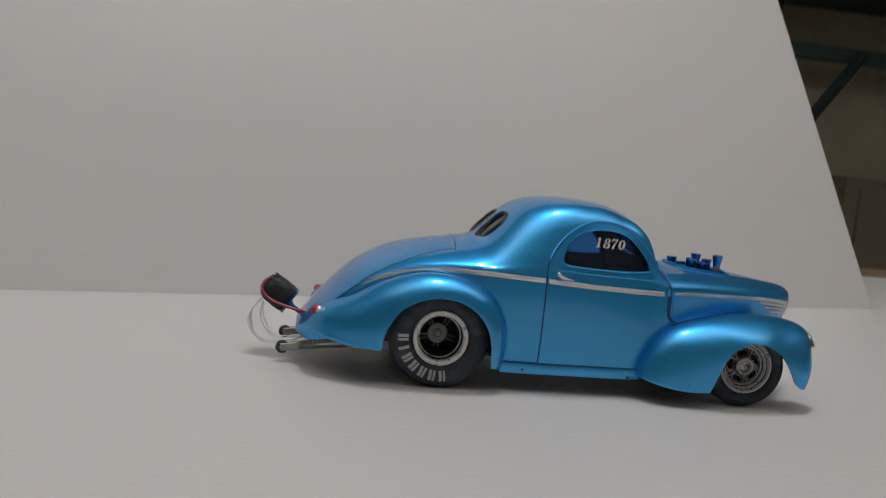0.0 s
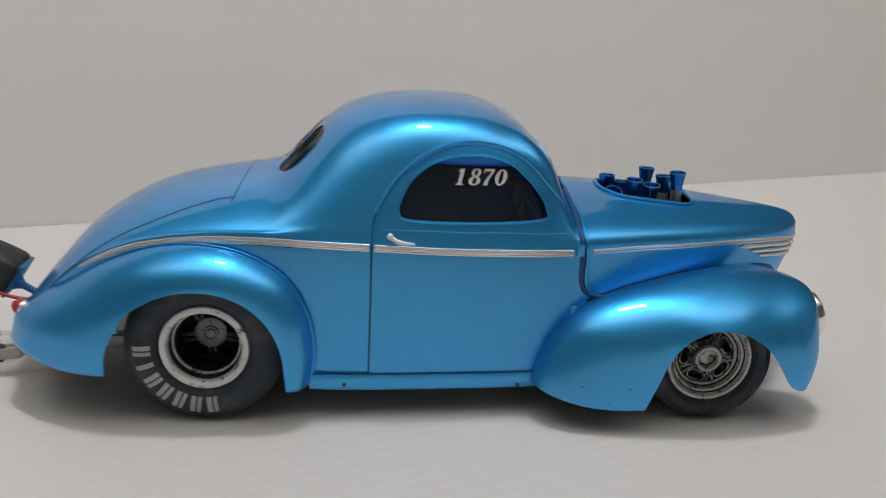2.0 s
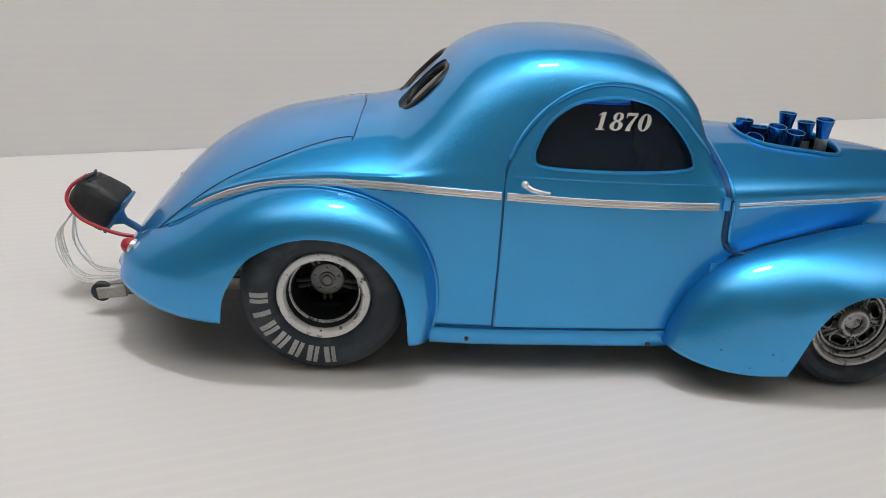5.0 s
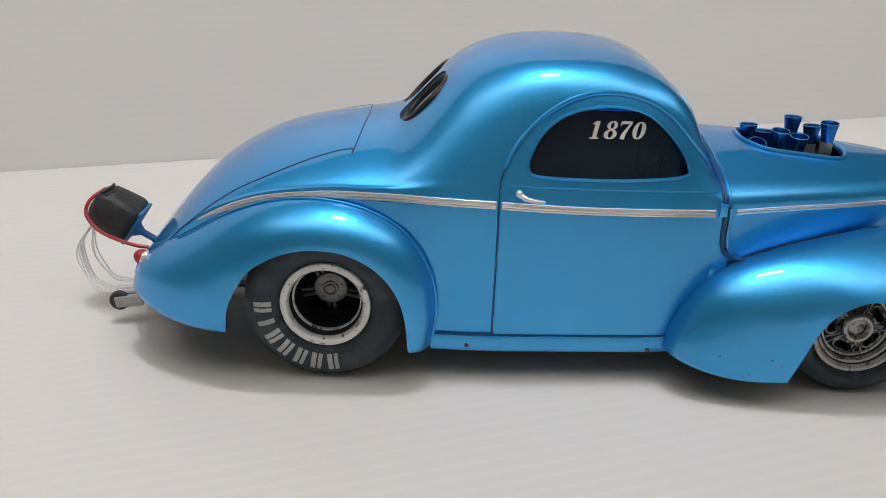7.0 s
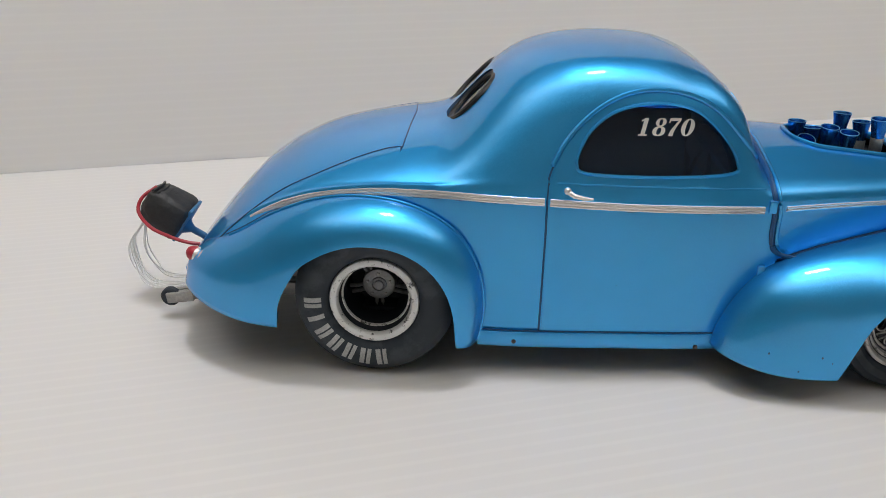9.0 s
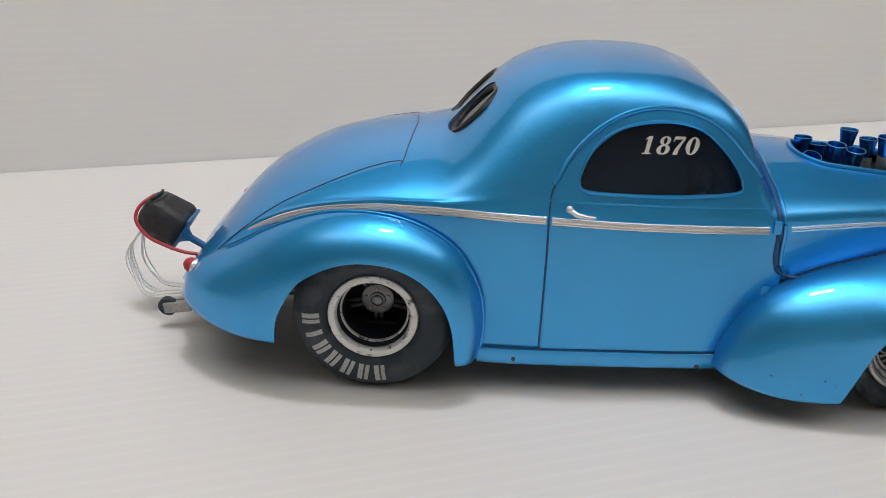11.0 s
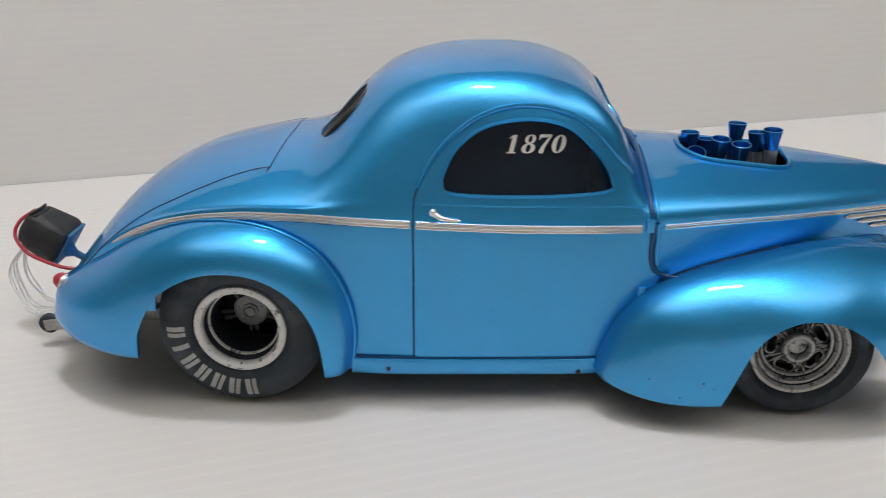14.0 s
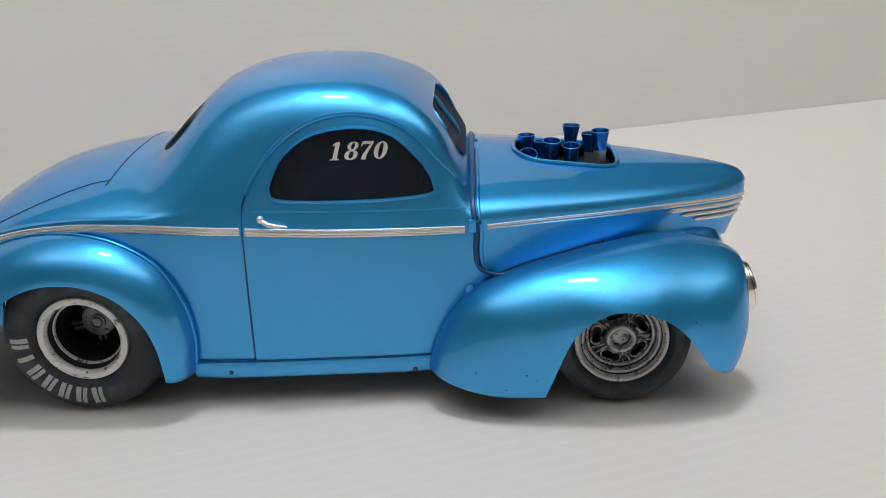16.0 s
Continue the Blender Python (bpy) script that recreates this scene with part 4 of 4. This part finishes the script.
def front_wheel(s):
    w = part("front_wheel", lathe([(9.0, 32.0), (9.4, 33.6), (10.4, 34.8), (11.9, 35.2), (13.2, 34.5), (13.9, 32.8), (14.2, 30.8), (14.2, 27.5), (13.9, 25.6), (12.9, 24.4), (10, 24.2), (9.0, 25)], 88, "y", True), RUBBER, car, "narrow black tyre on a slotted silver wheel")
    part("rim", lathe([(9.2, 32.0), (9.45, 33.3), (9.2, 34.1), (8.6, 34.15), (8.15, 33.5), (7.9, 32.9), (7.75, 33.0), (7.4, 32.9), (7.2, 32.2), (6.9, 31.7), (6.7, 31.9), (6.4, 31.8), (6.25, 31.0), (6.2, 30.0)], 80), STEEL, w, "worn silver stepped rim")
    bm = lathe([(6.35, 30.3), (6.25, 31.0), (5.6, 31.5), (4.2, 31.9), (2.6, 32.2), (0, 32.3), (0, 30.9), (6.35, 30.0)], 60)
    disc = part("wheel_disc", bm, CAST, w, "black-washed disc with five slots")
    cut = []
    for k in range(5):
        a = radians(3 + 72 * k)
        cut.append(prism(rounded(3.9, 1.75, 0.86, 5), 28, 34, lambda u, v, d, a=a: ((4.75 + v) * math.cos(a) - u * math.sin(a), d, (4.75 + v) * math.sin(a) + u * math.cos(a))))
    carve(disc, cut)
    for k in range(5):
        a = radians(3 + 72 * k)
        ring = [((4.75 + v) * math.cos(a) - u * math.sin(a), 31.72, (4.75 + v) * math.sin(a) + u * math.cos(a)) for u, v in rounded(4.1, 2.0, 0.98, 5)]
        part("slot_bead", tube(ring + ring[:1], 0.2, 6), EDGES, w)
        a2 = radians(39 + 72 * k)
        across = Vector((-math.sin(a2), 0, math.cos(a2)))
        for o in (-0.42, 0.42):
            part("rib", tube([Vector((r * math.cos(a2), y, r * math.sin(a2))) + across * o * f for r, y, f in ((2.8, 32.2, 0.7), (4.3, 31.95, 1.0), (6.1, 31.45, 1.7))], 0.2, 6), EDGES, w)
        lug = lathe([(0.34, 31.9), (0.34, 32.5), (0.2, 32.65), (0, 32.65)], 8)
        bmesh.ops.translate(lug, vec=(3.55 * math.cos(a), 0, 3.55 * math.sin(a)), verts=lug.verts)
        part("lug_nut", lug, CAST, w)
    for r, o in ((8.08, 33.25), (7.08, 32.0), (6.3, 31.3)):
        part("groove_ring", lathe([(r + 0.15, o - 0.3), (r + 0.14, o + 0.06), (r - 0.14, o + 0.06), (r - 0.15, o - 0.3)], 64, "y", True), DARK, w)
    part("back_plate", lathe([(6.4, 29.4), (0, 29.3)], 48), GUN, w)
    part("dark_ring", lathe([(3.6, 32.0), (3.3, 32.3), (2.6, 32.3)], 40), GUN, w)
    part("hub_cap", lathe([(3.0, 32.0), (2.98, 33.2), (2.75, 33.5), (2.35, 33.5), (2.1, 33.2), (1.95, 31.9)], 48), STEEL, w, "silver cup-shaped hub cap")
    part("hub_centre", lathe([(2.1, 31.4), (1.8, 31.6), (1.6, 32.25), (1.35, 32.4), (0, 32.45)], 36), STEEL, w)
    return w


for s in (-1, 1):
    r, f = rear_wheel(s), front_wheel(s)
    flip = Matrix.Identity(4) if s > 0 else Matrix.Rotation(math.pi, 4, "Z")
    for wheel, at in ((r, (-0.6, 0, 16.7)), (f, (106.4, 0, 14.2))):
        wheel.matrix_local = Matrix.Translation(Vector(at) * MM) @ flip

# chassis, axles and cabin, mostly hidden
for s in (-1, 1):
    part("frame_rail", box((150, 3, 3), (45, s * 12, 8.5), 0.4), GREY, car)
part("rear_axle", tube([(-0.8, -22, 16), (-0.8, 22, 16)], 2.2, 14), GREY, car)
part("front_axle", tube([(106.3, -26, 13), (106.3, 26, 13)], 1.2, 12), GUN, car)
part("floor_pan", box((118, 52, 1.2), (19 + 30, 0, 10.5), 0.4), DARK, car, "dark underside")
part("trunk_floor", box((44, 34, 1.2), (-18, 0, 17.5), 0.4), DARK, car)
# near-black boards added behind the front wheels to stand for the wells' shade
for y in (-18, 18):
    part("well_board", box((26, 1.0, 20), (106, y, 16), 0.3), DARK, car)
for y in (-12.5, 12.5):
    seat = part("seat", box((15, 15, 6), (42, y, 19), 2.0, 3), DARK, car, "dark bucket seat")
    part("seat_back", box((5, 15, 24), (32, y, 31), 2.0, 3, pose(0, 0, 0, 0, -12, 0)), DARK, seat)
part("dashboard", box((6, 52, 7), (74, 0, 36), 1.5, 3), DARK, car)
part("steering_wheel", tube([(66 + 1.5 * math.sin(a), -12 + 6 * math.cos(a), 37 + 6 * math.sin(a)) for a in np.linspace(0, 2 * math.pi, 25)], 0.5, 8), DARK, car)
for s in (-1, 1):
    part("roll_cage_tube", tube(spline([(33, s * 23, 12), (32, s * 24, 38), (33, s * 20, 55), (36, s * 14, 59.5), (36, 0, 60.5)], 6), 0.9, 10), DARK, car, "dark roll cage tube")
    part("roll_cage_tube", tube(spline([(33.5, s * 21, 52), (48, s * 22, 57), (62, s * 21, 55), (70, s * 23, 44), (73, s * 24, 20)], 6), 0.9, 10), DARK, car, "dark roll cage tube")

# headlights and tail lights
for s in (-1, 1):
    hl = part("headlight", lathe([(5.0, -2.4), (5.1, -0.5), (4.95, -0.1), (4.7, 0.0), (4.55, -0.15)], 48, "x"), MIRROR, car, "chrome ringed oval headlight")
    part("ring_groove", lathe([(4.75, -0.1), (4.6, 0.1), (4.4, 0.0)], 48, "x"), DARK, hl)
    part("inner_ring", lathe([(4.55, -0.2), (4.5, 0.5), (4.3, 0.75), (4.05, 0.6), (3.95, 0.3)], 48, "x"), MIRROR, hl)
    part("ring_groove", lathe([(4.1, 0.4), (3.95, 0.6), (3.75, 0.45)], 48, "x"), DARK, hl)
    part("lens", lathe([(3.9, 0.4), (3.0, 0.85), (1.6, 1.15), (0, 1.25)], 36, "x"), LENS, hl)
    hl.matrix_local = pose(132.4 * MM, s * 25.2 * MM, 22.0 * MM, 0, -14, s * -4) @ Matrix.Diagonal((1, 1, 1.12, 1))
    tl = part("tail_light", lathe([(2.8, 2.6), (2.6, 1.7), (1.9, 1.4), (1.65, 0.6), (1.85, 0.3), (1.85, -0.1), (1.6, -0.3), (0.9, 0.0)], 28, "x"), CHROME, car, "small red tail light in a chrome bezel")
    part("red_lens", lathe([(1.62, -0.1), (1.75, -0.9), (1.55, -1.7), (1.0, -2.4), (0, -2.7)], 28, "x"), RED, tl)
    tl.matrix_local = pose((-40.3 if s < 0 else -39.6) * MM, s * 22.6 * MM, 20.3 * MM, 0, 14, s * 22)

# parachute pack on its post behind the trunk
bm = bmesh.new()
bmesh.ops.create_cube(bm, size=2.0)
bmesh.ops.subdivide_edges(bm, edges=bm.edges[:], cuts=22, use_grid_fill=True)
for v in bm.verts:
    # a soft rounded block, fuller at the plate, gathered into pleats at the far end
    e = 2.9 if v.co.x < 0 else 2.9 + 2.4 * v.co.x
    v.co /= (abs(v.co.x) ** e + abs(v.co.y) ** e + abs(v.co.z) ** e) ** (1 / e)
    far = max(0.0, -v.co.x - 0.15)
    around = math.atan2(v.co.z, v.co.y)
    pleat = 1 - 0.10 * far * (0.5 + 0.5 * math.cos(11 * around + 2.0 * math.sin(3 * around)))
    crumple = 1 + 0.03 * noise.noise(v.co * 2.6) + 0.016 * noise.noise(v.co * 7.0)
    v.co = Vector((v.co.x * 5.5, v.co.y * 5.6 * pleat, v.co.z * 5.0 * pleat)) * crumple
chute = part("parachute_pack", bm, BLACK, car, "wrinkled black cloth parachute pack", 60)
aim = math.degrees(math.atan2(4.2, 6.2))
chute.matrix_local = pose(-54.9 * MM, 0.5 * MM, 22.0 * MM, 0, aim, 0)
part("mount_plate", box((0.8, 8, 9.2), (5.4, 0, 0), 0.3), INSIDE, chute, "blue mounting plate")
part("post", tube([(5.6, 0, -1.2), (6.6, 0, -1.2), (7.6, 0, -1.1), (13, 0, -0.8)], [2.4, 1.5, 0.85, 0.8], 12), INSIDE, chute, "blue mounting post")
for k in range(4):
    part("cloth_fold", tube(spline([(-4.6 + 1.1 * k, -3.6, 3.7 + 0.2 * k), (-3.9 + 1.2 * k, -2.2, 4.55), (-3.7 + 1.2 * k, 0.6, 4.75), (-4.1 + 1.1 * k, 3.4, 4.0)], 5), [0.1] + [0.34] * 14 + [0.1], 8), BLACK, chute)
part("red_strap", tube(spline([(-56.8, 0.5, 27.5), (-59.6, -2.2, 25.6), (-60.0, -4.4, 22.8), (-56.6, -6.8, 20.0), (-51.8, -8.6, 18.6), (-47.6, -9.3, 17.6), (-44.6, -8.8, 17.0)], 7), 0.43, 10), RED, car, "red pull strap of the parachute")
for k in range(9):
    d, e = random.uniform(-1.0, 1.0), random.uniform(-0.6, 0.6)
    if k % 3 == 2:
        loop = [(-59.4 + 0.3 * d, -3, 19.0), (-59.6 + d, -3.5, 13.5 + e), (-57.6 + d, -4, 9.5 + e), (-53.5, -5 - d, 7.0 + e), (-44, -6, 8.0)]
    else:
        loop = [(-60.0 + 0.3 * d, 0.5 - 0.5 * k, 19.5), (-63.6 + d * 0.7, -0.5 - 0.5 * k, 14.0 + d), (-62.6 + d * 0.7, -1 - 0.5 * k, 8.0 + e), (-57.8 - d, -4 - 0.5 * k, 5.2 + 0.5 * e), (-50, -6 - 0.5 * k, 6.0 + e), (-44, -6, 8.0)]
    part("nylon_thread", tube(spline(loop, 8), 0.15, 6), THREAD, car, "thin pale nylon thread")

# wheelie bar with two small casters
for y in (-12.5, 12.5):
    wb = part("wheelie_bar", tube([(-49.3, y, 5.9), (-40, y, 7.8), (-15, y * 0.9, 11.0)], 0.75, 10), GREY, car, "grey wheelie bar")
    part("lower_tube", tube([(-47, y, 5.0), (-15, y * 0.9, 8.2)], 0.55, 8), GREY, wb)
    for o in (-1.25, 1.25):
        part("fork_plate", box((6.5, 0.6, 2.6), (-48.8, y + o, 5.6), 0.2, 1, pose(0, 0, 0, 0, -8, 0)), GREY, wb)
    coil = [(-46.0 + 5.0 * k / 60, y + 1.15 * math.cos(k * 0.62), 6.35 + 0.95 * k / 60 + 1.15 * math.sin(k * 0.62)) for k in range(61)]
    part("coil_spring", tube(coil, 0.3, 6), WORN, wb, "bright coil spring")
    cb = lathe([(0.7, -0.85), (1.9, -0.85), (2.2, -0.6), (2.2, 0.6), (1.9, 0.85), (0.7, 0.85)], 28, "y", True)
    bmesh.ops.translate(cb, vec=(-51.4, y, 5.2), verts=cb.verts)
    part("caster", cb, RUBBER, wb, "small black caster wheel")
    hb = lathe([(0.0, -1.0), (0.8, -1.0), (0.8, 1.0), (0, 1.0)], 16)
    bmesh.ops.translate(hb, vec=(-51.4, y, 5.2), verts=hb.verts)
    part("axle_pin", hb, WORN, wb)

# ---- garage behind the backdrop ----
frame_ob = new("steel_rack")
tagged(frame_ob, "dark green steel rack standing against the beige wall", "rack")
part("beam", box((1500, 60, 50), (2100, 2640, 585), 3), GREEN, frame_ob)
part("shelf", box((1500, 400, 70), (2100, 2560, 800), 3), GREEN, frame_ob)
for x in (1480, 2800):
    part("post", box((60, 60, 1650), (x, 2640, -25), 3), GREEN, frame_ob)
part("brace", tube([(1640, 2600, 315), (1832, 2600, 592)], 22, 4), GREEN, frame_ob)
door = new("cabinet")
tagged(door, "grey-brown panelled cabinet standing against the garage wall", "cabinet")
part("carcass", box((730, 180, 1010), (2215, 2705, -345), 4), TANK, door)
part("door_panel", box((600, 20, 840), (2205, 2608, -300), 6), TANK, door)
part("knob", lathe([(0, -24), (12, -20), (14, -8), (6, 0)], 16), GREY, door, at=(2000, 2598, -300))
